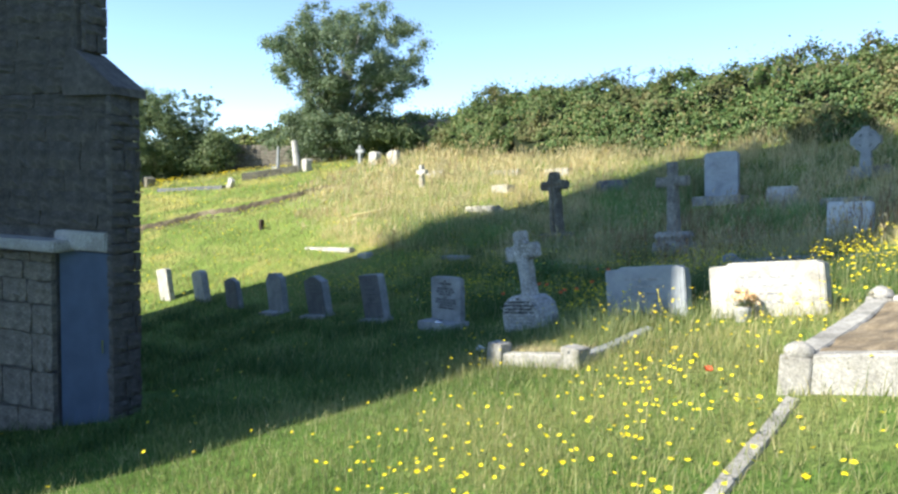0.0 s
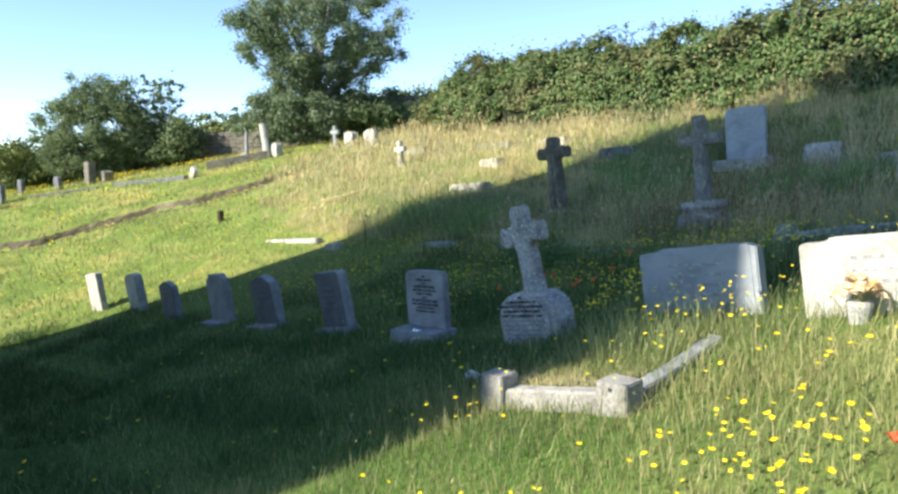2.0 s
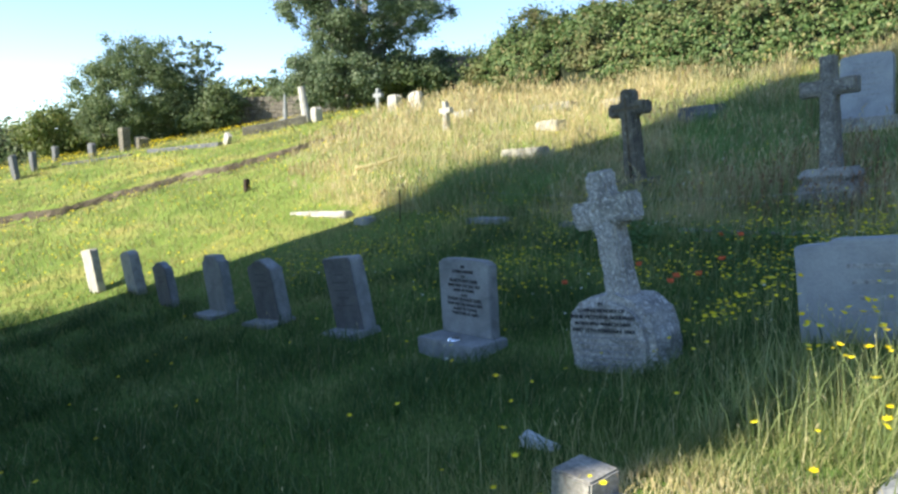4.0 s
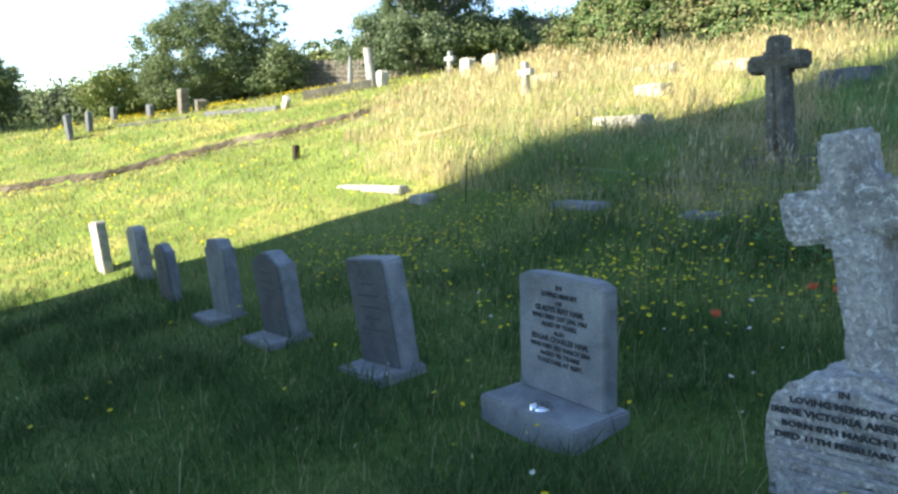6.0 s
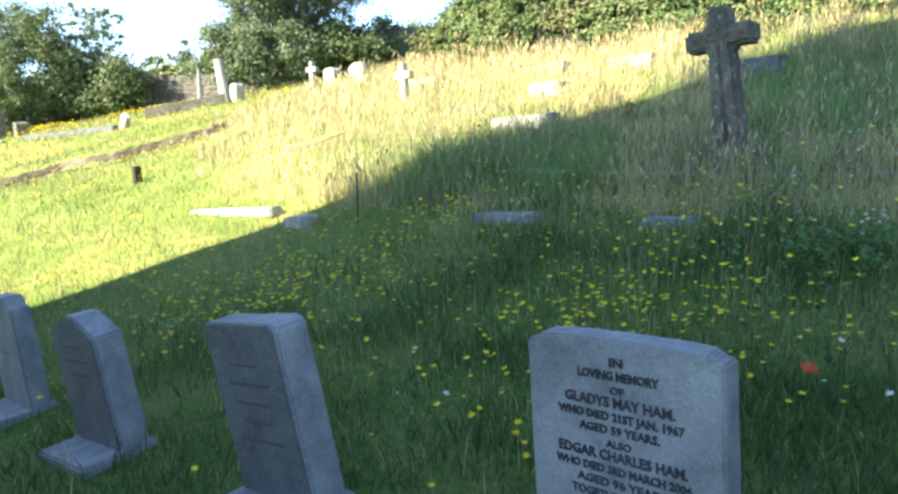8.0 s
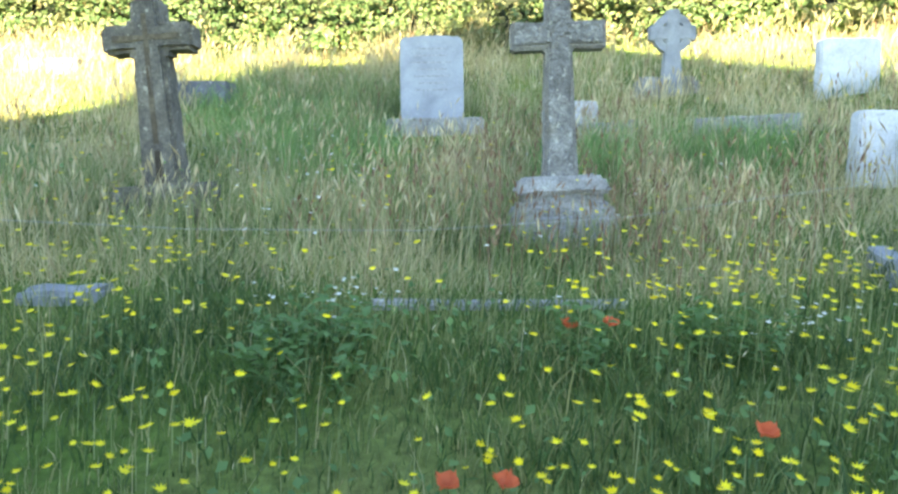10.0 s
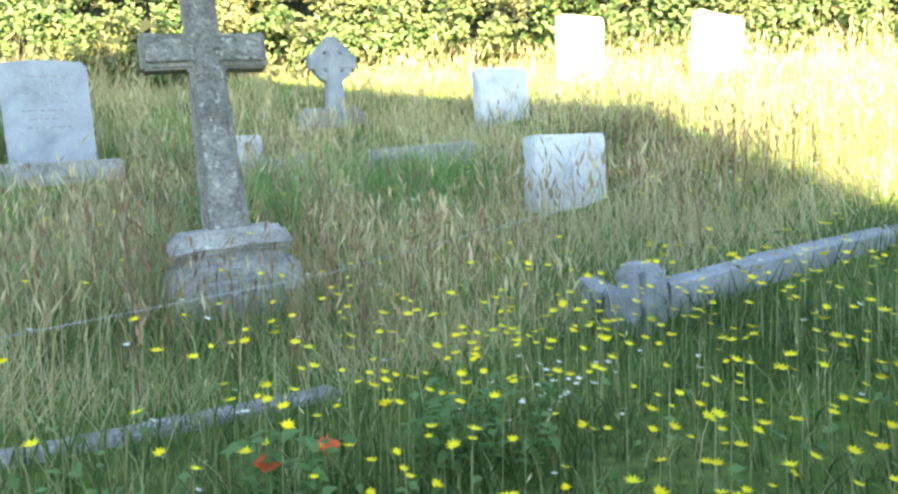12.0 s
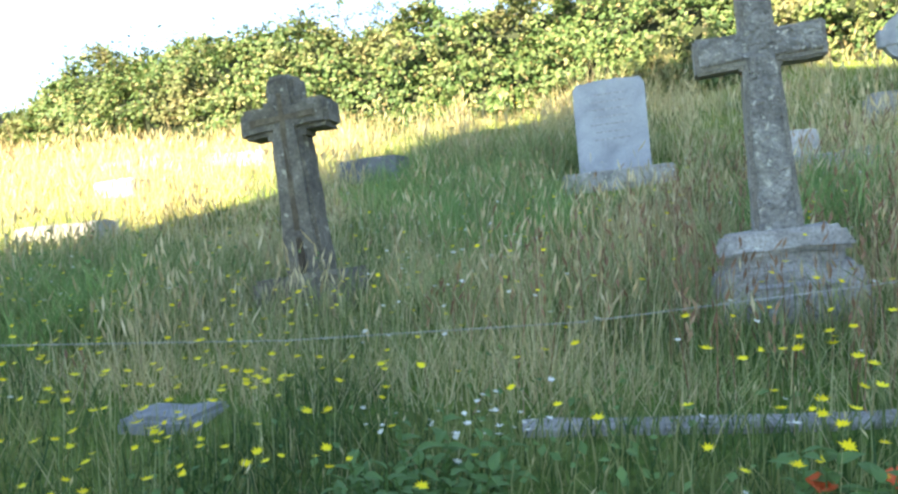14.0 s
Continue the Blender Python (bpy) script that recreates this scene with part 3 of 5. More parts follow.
# brown cross with a sunk line
line_cross = grave_thing("cross_monument", 2.74, 8.98, "weathered brown stone cross with grooved outline, leaning", "gravestone", "stone crosses", 0, -7, z=0.86)
part("cross", slab_profile(cross_outline(0.63, 1.48, 0.215, 0.29, 0.185, 1.2), 0.22, 0, 0.03, 3, 0.014, 12), M_CROSS_BROWN, line_cross)
# not carved: a raised dark strip paints the shade of the sunk line
part("groove_shade", slab_profile(cross_outline(0.47, 1.36, 0.04, 0.045, 0.035, 1.2), 0.016, -0.108, 0.003), M_SOIL, line_cross, "raised dark strip in place of the shaded cross groove")
part("foot", block(0.62, 0.5, 0.3, 0, 0, -0.1, 0.03, 3, 0.015, 3), M_CROSS_BROWN, line_cross)

# tall rough cross on a moulded base
tall_cross = grave_thing("cross_monument", 4.5, 6.85, "tall rough-textured granite cross on a pale moulded base", "gravestone", "stone crosses", 0, -5, z=0.8)
part("cross", raised(slab_profile(cross_outline(0.62, 1.32, 0.175, 0.235, 0.175, 0.965), 0.14, 0, 0.012, 3, 0.006, 15), 0.42), M_CROSS_GREY, tall_cross)
part("panel", raised(slab_profile(cross_outline(0.57, 1.28, 0.125, 0.18, 0.125, 0.965), 0.03, -0.074, 0.006, 4, 0.01, 5), 0.43), M_GRANITE_ROUGH, tall_cross, "rough pecked front panel within a smooth margin")
part("base", block(0.74, 0.56, 0.36, 0, 0, -0.06, 0.03, 4, 0.02, 7, 0.86), M_KERB, tall_cross, "pale lichened stone base")
part("neck", block(0.52, 0.38, 0.1, 0, 0, 0.28, 0.01, 2, 0.008, 6), M_KERB, tall_cross)
part("moulding", block(0.62, 0.47, 0.12, 0, 0, 0.355, 0.04, 4, 0.02, 8, 0.86), M_KERB, tall_cross)
for k in range(3):
    bar(0.4, 0.018, 0, -0.262, 0.08 + 0.06 * k, M_LETTER_PALE, tall_cross)

# white tablet on a base
tablet = grave_thing("tablet_stone", 6.92, 10.72, "pale marble tablet with rounded corners on a low base", "gravestone", "", 0, -4, z=1.72)
w, h = 0.4, 1.0
part("stone", slab_profile([(-w, 0.12), (w, 0.12), (w, 0.24 + h - 0.1)] + arc(w - 0.1, 0.24 + h - 0.1, 0.1, 0.1, 0, 90, 5) + arc(0, 0.24 + h - 0.02, 0.3, 0.03, 10, 170, 5) + arc(-w + 0.1, 0.24 + h - 0.1, 0.1, 0.1, 90, 180, 5), 0.12, 0, 0.012, 2, 0.005, 6), M_GREY_MARBLE, tablet)
part("base", block(1.2, 0.5, 0.3, 0.04, -0.16, -0.1, 0.02, 3, 0.012, 9), M_KERB, tablet)
for k in range(7):
    bar(0.34 + 0.2 * ((k * 7) % 5) / 5, 0.014, 0, -0.062, 1.08 - 0.085 * k, M_LETTER_PALE, tablet)

# wheel-headed cross
celtic = grave_thing("cross_monument", 9.05, 8.6, "pale granite wheel-headed cross on a stepped base", "gravestone", "stone crosses", 0, -4, z=2.2)
part("cross", raised(slab_profile(cross_outline(0.58, 1.06, 0.17, 0.28, 0.17, 0.77), 0.14, 0, 0.015, 2, 0.006, 5), 0.2), M_GRANITE, celtic)


def ring(r0, r1, thick, z, n=28):
    bm = bmesh.new()
    rows = []
    for i in range(n):
        a = 2 * math.pi * i / n
        c, s = math.cos(a), math.sin(a)
        rows.append([bm.verts.new((r * c, y, z + r * s)) for r, y in ((r0, -thick / 2), (r1, -thick / 2), (r1, thick / 2), (r0, thick / 2))])
    for i in range(n):
        a, b = rows[i], rows[(i + 1) % n]
        for k in range(4):
            bm.faces.new((a[k], a[(k + 1) % 4], b[(k + 1) % 4], b[k]))
    bmesh.ops.recalc_face_normals(bm, faces=bm.faces)
    return bm


part("wheel", ring(0.152, 0.25, 0.11, 0.97), M_GRANITE, celtic)
part("base", block(0.8, 0.36, 0.5, 0, 0.22, -0.04, 0.05, 3, 0.04, 2), M_KERB, celtic, "rough pale stone block behind the shaft")


def ledger_head(x, y, w, h, t, material, label, ry, side=0.0, sink=0.08, rx=0):
    """A broad low headstone, a little higher in the middle, with a step at its side."""
    g = grave_thing("headstone", x, y, label, "gravestone", "broad headstones", rx, ry, sink=sink)
    pts = [(-w / 2, 0), (w / 2, 0), (w / 2, h * 0.96), (w / 2 - 0.05, h * 0.96), (w / 2 - 0.06, h), (-w / 2 + 0.2, h), (-w / 2 + 0.19, h * 0.96), (-w / 2, h * 0.95)]
    part("stone", slab_profile(pts, t, 0, 0.01, 2, 0.006, x), material, g)
    part("panel", slab_profile([(-w / 2 + 0.04, 0.05), (w / 2 - 0.05, 0.05), (w / 2 - 0.05, h * 0.94), (-w / 2 + 0.04, h * 0.94)], 0.012, -t / 2 - 0.001, 0.003), material, g, "raised inscription panel")
    for k in range(4):
        bar(w * (0.5 - 0.05 * (k % 3)), 0.024, 0.02, -t / 2 - 0.0085, h - 0.16 - 0.085 * k, M_LETTER_PALE, g)
    return g


ledger_head(2.6, 2.18, 1.03, 0.64, 0.15, M_GREY_MARBLE, "broad pale grey marble headstone at the end of kerbs", -8)
ledger_head(3.47, 1.0, 1.15, 0.65, 0.16, M_LIMESTONE, "broad cream limestone headstone in sunlight", -8, sink=0.11)


def kerb_run(name, p0, p1, width, height, parent, material=M_KERB, rise0=0.0, rise1=0.0, seed=0.0):
    """A kerb stone between two ground points, given in the world, following the slope."""
    p0, p1 = Vector(p0), Vector(p1)
    d = (p1 - p0)
    n = max(3, int(d.length / 0.12))
    side = Vector((-d.y, d.x)).normalized() * width / 2
    bm = bmesh.new()
    rings = []
    for i in range(n + 1):
        p = p0 + d * i / n
        z = ground_z(p.x, p.y)
        top = z + height + rise0 + (rise1 - rise0) * i / n
        rings.append([bm.verts.new((p.x + s * side.x, p.y + s * side.y, zz)) for s, zz in ((1, z - 0.08), (-1, z - 0.08), (-1, top - 0.015), (-0.8, top), (0.8, top), (1, top - 0.015))])
    for a, b in zip(rings, rings[1:]):
        for k in range(6):
            bm.faces.new((a[k], a[(k + 1) % 6], b[(k + 1) % 6], b[k]))
    bm.faces.new(rings[0])
    bm.faces.new(rings[-1][::-1])
    bmesh.ops.recalc_face_normals(bm, faces=bm.faces)
    roughen(bm, 0.006, 6, seed + p0.x)
    ob = part(name, bm, material, None)
    ob.data.transform(parent.matrix_world.inverted())
    ob.parent = parent
    return ob


def corner_post(x, y, size, height, parent, material=M_KERB, cap=True):
    z = ground_z(x, y) - 0.08
    bm = block(size, size, height + 0.08, 0, 0, 0, 0.008, 2, 0.003, x)
    ob = part("corner_post", bm, material, None)
    ob.data.transform(parent.matrix_world.inverted() @ pose(x, y, z, 0, 0, GRAVE_RZ))
    ob.parent = parent
    if cap:
        bm = bmesh.new()
        bmesh.ops.create_icosphere(bm, subdivisions=3, radius=size * 0.48)
        for v in bm.verts:
            v.co.z *= 0.75
        roughen(bm, 0.015, 8, x)
        c = part("cap", bm, material, None)
        c.data.transform(parent.matrix_world.inverted() @ pose(x, y, z + height + 0.1, 0, 0, GRAVE_RZ))
        c.parent = parent
    return ob


def world_part(name, bm, material, parent, label=""):
    """A part whose bmesh is given in world places."""
    ob = part(name, bm, material, None, label)
    ob.data.transform(parent.matrix_world.inverted())
    ob.parent = parent
    return ob


# kerbs in front of the grey broad headstone
FL, FR = Vector((0.67, 0.95)), Vector((1.34, 0.35))
BACK = Vector((GY.x, GY.y))
kerb = thing("grave_kerb", *FL, ground_z(*FL), label="low pale stone grave kerb with square corner blocks", category="grave kerb")
corner_post(*(FL + Vector((0.03, -0.03))), 0.18, 0.23, kerb, cap=False)
corner_post(*FR, 0.2, 0.19, kerb, cap=False)
kerb_run("front_kerb", FL + (FR - FL) * 0.1, FL + (FR - FL) * 0.9, 0.13, 0.13, kerb)
kerb_run("side_kerb", FR + BACK * 0.1, FR + BACK * 1.35, 0.12, 0.1, kerb, M_GRANITE, rise1=-0.05)


def plot_z(u, v):
    """Height of the turf inside the kerbs: u from corner to corner, v towards the headstone, both 0 to 1."""
    q = FL + (FR - FL) * u + BACK * 1.55 * v
    lift = 0.105 * (1 - v) ** 1.5 + 0.02
    return q, ground_z(q.x, q.y) + lift + 0.015 * noise.noise(Vector((q.x * 5, q.y * 5, 3)))


bm = bmesh.new()
bmesh.ops.create_grid(bm, x_segments=12, y_segments=24, size=0.5)
for v in bm.verts:
    q, z = plot_z(0.06 + 0.88 * (v.co.x + 0.5), 0.04 + 0.96 * (v.co.y + 0.5))
    v.co = Vector((q.x, q.y, z))
world_part("turf_fill", bm, M_TURF, kerb, "raised turf fill with dry edge")
for name, n, lo, hi, h0, h1, m, label in (("plot_straw", 1500, 0.03, 0.28, 0.03, 0.08, M_STRAW, "dry cropped grass on a grave plot"), ("plot_grass", 3000, 0.15, 1.0, 0.05, 0.13, M_LAWN, "green grass on a grave plot"), ("plot_tall_grass", 420, 0.4, 1.0, 0.18, 0.42, M_TALL, "tall grass tufts before a headstone")):
    spots = [plot_z(a, b) for a, b in zip(RNG.uniform(0.05, 0.95, n), RNG.uniform(lo, hi, n))]
    px, py, pz = np.array([p.x for p, z in spots]), np.array([p.y for p, z in spots]), np.array([z for p, z in spots])
    tagged(blades(name, px, py, RNG.uniform(h0, h1, n), RNG.uniform(0.004, 0.008, n), RNG.uniform(0.1, 0.8, n), m, base=pz), label, "grass", kind="stuff")

# raised kerbed grave with earth fill
T0 = Vector((2.42, -1.55))
T1 = T0 + BACK * 1.95
TX = Vector((GX.x, GX.y))
tomb = thing("raised_grave", *T0, ground_z(*T0), label="raised pale stone grave kerb filled with brown earth", category="grave")
for p in (T0, T1, T0 + TX * 1.3, T1 + TX * 1.3):
    corner_post(*p, 0.2, 0.24, tomb)
for a, b in ((T0, T0 + TX * 1.3), (T1, T1 + TX * 1.3), (T0, T1), (T0 + TX * 1.3, T1 + TX * 1.3)):
    kerb_run("kerb_wall", a + (b - a).normalized() * 0.1, b - (b - a).normalized() * 0.1, 0.16, 0.25, tomb, M_KERB, seed=a.x)
bm = bmesh.new()
bmesh.ops.create_grid(bm, x_segments=24, y_segments=32, size=0.5)
for v in bm.verts:
    q = T0 + TX * (0.65 + v.co.x * 1.16) + BACK * (0.975 + v.co.y * 1.8)
    v.co = Vector((q.x, q.y, ground_z(q.x, q.y) + 0.22 + 0.03 * noise.noise(Vector((q.x * 4, q.y * 4, 0)))))
world_part("earth_fill", bm, M_EARTH, tomb, "dry rust-brown earth fill")
edging = thing("grave_edging", 1.8, -2.4, ground_z(1.8, -2.4), label="narrow pale concrete edging strip in grass", category="grave kerb")
kerb_run("edging_strip", (1.25, -3.05), (2.28, -1.75), 0.09, 0.03, edging, M_KERB)

# low kerbed grave in the long grass
K0 = Vector((4.62, 4.77))
low = thing("grave_kerb", *K0, ground_z(*K0), label="low lichened stone grave kerb with corner block", category="grave kerb")
stub = block(0.26, 0.24, 0.36, 0, 0, -0.1, 0.03, 4, 0.035, 3, 0.72)
bmesh.ops.transform(stub, verts=stub.verts, matrix=pose(K0.x, K0.y, ground_z(*K0), 0, 0, GRAVE_RZ + 12))
world_part("corner_post", stub, M_GRANITE, low, "rough weathered corner stub")
kerb_run("front_kerb", K0 + TX * 0.12, K0 + Vector((0.6, -0.8)) * 2.3, 0.17, 0.15, low, M_GRANITE, rise1=-0.14)
kerb_run("side_kerb", K0 + BACK * 0.1, K0 + BACK * 0.4, 0.13, 0.1, low, M_GRANITE)
front_line = thing("grave_kerb", 3.1, 6.4, ground_z(3.1, 6.4), label="sunken stone kerb in front of the tall cross", category="grave kerb")
kerb_run("front_kerb", (2.68, 6.6), (3.72, 5.86), 0.11, 0.03, front_line, M_KERB)
tab_kerb = thing("grave_kerb", 6.6, 7.9, ground_z(6.6, 7.9), label="pale stone kerb half hidden by long grass", category="grave kerb")
kerb_run("front_kerb", (7.25, 9.0), (7.48, 8.1), 0.2, 0.17, tab_kerb)
kerb_run("front_kerb", (7.56, 7.5), (7.85, 6.55), 0.2, 0.17, tab_kerb)


def simple_stone(x, y, w, h, t, material, label, rx=0, ry=0, rz=GRAVE_RZ, top="flat", sink=0.06, name="gravestone", category="gravestone", group=""):
    g = grave_thing(name, x, y, label, category, group, rx, ry, rz, sink)
    if top == "round":
        pts = [(-w / 2, 0), (w / 2, 0)] + arc(0, h * 0.85, w / 2, h * 0.15, 0, 180, 8)
    elif top == "cross":
        pts = cross_outline(w, h, w * 0.32, w * 0.4, w * 0.3, h * 0.7)
    else:
        pts = [(-w / 2, 0), (w / 2, 0), (w / 2, h * 0.96), (w / 2 - 0.03, h), (-w / 2 + 0.02, h * 0.985), (-w / 2, h * 0.95)]
    part("stone", slab_profile(pts, t, 0, min(0.015, t * 0.2), 2, 0.01, x + y), material, g)
    return g


simple_stone(6.92, 5.5, 0.68, 0.6, 0.16, M_MARBLE, "squat pale lichened headstone among tall grass", 0, -2, sink=0.03)
simple_stone(9.2, 6.6, 0.65, 0.85, 0.14, M_MARBLE, "pale upright headstone with sunlit top", 0, -3, sink=0.25)
simple_stone(7.5, 9.0, 0.62, 0.42, 0.3, M_LIMESTONE, "low slanted book-shaped stone in grass", -20, -3)
simple_stone(11.6, 6.1, 0.75, 0.95, 0.14, M_LIMESTONE, "sunlit pale headstone by the hedge", 0, 0)
simple_stone(11.9, 4.3, 0.85, 0.85, 0.14, M_LIMESTONE, "sunlit broad pale headstone by the hedge", 0, 4)
# flat stones at the edge of the long grass
for (x, y, w, d, h, rz, lab) in ((0.6, 8.7, 0.68, 0.35, 0.1, -48, "flat grey slab lying at the long grass edge"), (1.68, 7.74, 0.38, 0.3, 0.09, -44, "small flat grey slab half sunk in grass"),
                                 (-2.4, 11.5, 1.75, 0.2, 0.11, -44, "long pale kerb stone lying in sunlight"), (-1.42, 10.3, 0.32, 0.26, 0.14, -40, "short broken pale kerb stone"),
                                 (1.42, 12.5, 0.95, 0.3, 0.26, -40, "sunlit kerb stone in dry grass"), (2.1, 14.2, 0.6, 0.34, 0.3, -46, "pale block in dry grass"),
                                 (2.45, 16.5, 1.25, 0.4, 0.26, -50, "pale sunlit tomb slab in dry grass"), (3.9, 15.6, 0.9, 0.3, 0.3, -46, "pale kerb stone in dry grass"),
                                 (4.94, 13.0, 0.8, 0.5, 0.32, -46, "dark mossy stone in grass"), (0.3, 18.5, 0.7, 0.4, 0.3, -40, "pale stone in dry grass")):
    g = grave_thing("stone_slab", x, y, lab, "stone slab", "", 0, -4, rz, 0.13 if "dry grass" in lab else 0.05)
    part("stone", block(w, d, h, 0, 0, 0, 0.02, 3, 0.02, x), M_SLATE if "dark" in lab else (M_GRANITE if "grey" in lab else M_LIMESTONE), g)

# far stones on the upper lawn
simple_stone(-0.2, 16.5, 0.42, 0.75, 0.14, M_LIMESTONE, "small pale cross in dry grass", 0, -4, top="cross")
simple_stone(-2.3, 24.9, 0.5, 0.6, 0.3, M_LIMESTONE, "small pale stone on a block", 0, 0, top="round")
simple_stone(-1.4, 23.6, 0.6, 0.7, 0.2, M_LIMESTONE, "pale leaning headstone on the upper lawn", 0, -10, top="round")
simple_stone(-3.0, 25.8, 0.5, 0.85, 0.14, M_GRANITE, "grey cross beneath the tree", 0, 0, top="cross")
simple_stone(-15.6, 23.6, 0.6, 0.9, 0.16, M_SLATE, "dark upright headstone on far lawn", 4, -8)
simple_stone(-15.8, 25.0, 0.5, 0.75, 0.16, M_SLATE, "dark headstone on far lawn", 0, -4)
simple_stone(-16.2, 27.2, 0.5, 0.65, 0.16, M_SLATE, "grey headstone before the bushes", 0, 3)
simple_stone(-14.6, 27.0, 0.55, 0.62, 0.16, M_SLATE, "grey round-topped headstone before the bushes", 0, 0, top="round")
simple_stone(-13.4, 27.3, 0.5, 1.0, 0.3, M_CROSS_BROWN, "brown rugged stone marker", 0, 0)
simple_stone(-12.8, 27.4, 0.6, 0.5, 0.4, M_CROSS_BROWN, "low brown stone marker", 0, 10)
pillar = grave_thing("pillar_monument", -5.75, 26.0, "tall pale broken column monument, leaning", "monument", "", 0, -13, sink=0.05)
part("column", tube([(0, 0, 0), (0, 0, 0.7), (0, 0, 1.4)], [0.17, 0.155, 0.14], 12), M_LIMESTONE, pillar)
simple_stone(-5.3, 25.6, 0.36, 0.6, 0.3, M_LIMESTONE, "small pale stone beside the column", 0, 0, top="round")
mon = grave_thing("spire_monument", -6.9, 27.4, "slender grey monument on a spreading base", "monument", "", 0, 0, sink=0.05)
part("shaft", tube([(0, 0, 0.15), (0, 0, 0.6), (0, 0, 1.15)], [0.11, 0.08, 0.05], 8), M_GRANITE, mon)
part("base", block(0.42, 0.42, 0.2, 0, 0, 0, 0.02), M_GRANITE, mon)
far_kerb = thing("grave_kerb", -6.8, 25.4, ground_z(-6.8, 25.4), label="long grey kerb wall of a far grave plot", category="grave kerb")
kerb_run("kerb_wall", (-8.0, 25.3), (-5.7, 25.6), 0.3, 0.3, far_kerb, M_CROSS_BROWN)
far_kerb_two = thing("grave_kerb", -9.6, 24.7, ground_z(-9.6, 24.7), label="low dark kerb of a far grave plot", category="grave kerb")
kerb_run("kerb_wall", (-11.5, 25.2), (-8.4, 23.9), 0.25, 0.12, far_kerb_two, M_SLATE)
kerb_run("kerb_wall", (-15.0, 25.6), (-12.3, 25.4), 0.25, 0.07, far_kerb_two, M_SLATE)
simple_stone(-8.2, 23.9, 0.3, 0.5, 0.16, M_LIMESTONE, "small stone leaning sharply on a kerb", 0, 35)
for x, y, w, h, d, m, tilt, label in ((-21.9, 22.2, 0.62, 0.62, 0.5, M_CROSS_BROWN, 5, "rounded brown boulder marker on far lawn"), (-22.9, 21.4, 0.6, 0.4, 0.5, M_GRANITE, -8, "low grey boulder at the lawn edge"),
                                  (-20.4, 23.9, 0.95, 0.46, 0.6, M_KERB, 10, "pale tumbled block of stone on far lawn"), (-20.4, 25.1, 0.75, 0.4, 0.5, M_KERB, -6, "pale broken block of stone on far lawn")):
    rock = grave_thing("boulder", x, y, label, "boulder", "", 0, tilt, sink=0.08)
    part("rock", block(w, d, h, 0, 0, 0, 0.07, 3, 0.05, 3), m, rock)
obelisk = grave_thing("pillar_monument", -20.1, 25.8, "weathered pale grey pillar with knobbed top", "monument", "", 0, 4, sink=0.05)
part("shaft", tube([(0, 0, 0), (0, 0, 0.5), (0, 0, 0.9)], [0.17, 0.14, 0.12], 8), M_GRANITE, obelisk)
part("finial", tube([(0, 0, 0.88), (0, 0, 0.96), (0, 0, 1.08), (0, 0, 1.16)], [0.12, 0.19, 0.17, 0.06], 8), M_GRANITE, obelisk)
far_post = grave_thing("stone_post", -21.7, 23.4, "slender brown stone post before the bushes", "post", "", 0, -2, sink=0.05)
part("shaft", block(0.22, 0.2, 1.35, 0, 0, 0, 0.02, 3, 0.02, 2), M_CROSS_BROWN, far_post)
post = grave_thing("marker_post", -4.95, 15.5, "short blackened wooden marker post", "post", sink=0.05)
part("post", block(0.13, 0.12, 0.34, 0, 0, 0, 0.015, 2, 0.01, 1), M_IRON, post)
stake = grave_thing("metal_stake", -0.78, 9.72, "thin rusty metal stake in the grass", "stake")
part("rod", tube([(0, 0, -0.05), (0.01, 0, 0.3), (0.0, 0, 0.52)], [0.008, 0.008, 0.008]), M_IRON, stake)
log = grave_thing("fallen_branch", -1.7, 13.8, "pale dry fallen branch in straw grass", "branch")
part("branch", tube([(-0.5, -0.1, 0.05), (-0.1, 0, 0.12), (0.3, 0.04, 0.2), (0.6, 0.2, 0.3)], [0.05, 0.045, 0.04, 0.02]), M_STRAW, log)
cord = thing("cord", 1.0, 7.45, 0.9, label="thin pale cord stretched across the long grass", category="cord")
world_part("cord", tube([(0.4, 7.75, 0.97), (1.07, 7.44, 0.955), (1.97, 7.05, 0.93), (3.0, 6.66, 0.945), (4.1, 6.1, 1.06), (5.4, 5.3, 1.32), (6.9, 4.4, 1.73)], [0.0019] * 7, 4), M_CORD, cord)


# ---- hedge, trees and bushes ----
def along_line(points, n):
    """n places and directions at even steps along a line of points."""
    p = [Vector(q) for q in points]
    seg = [(b - a).length for a, b in zip(p, p[1:])]
    total, out = sum(seg), []
    for i in range(n):
        s = total * i / (n - 1)
        for a, b, l in zip(p, p[1:], seg):
            if s <= l + 1e-6:
                out.append((a.lerp(b, s / l), (b - a).normalized()))
                break
            s -= l
    return out


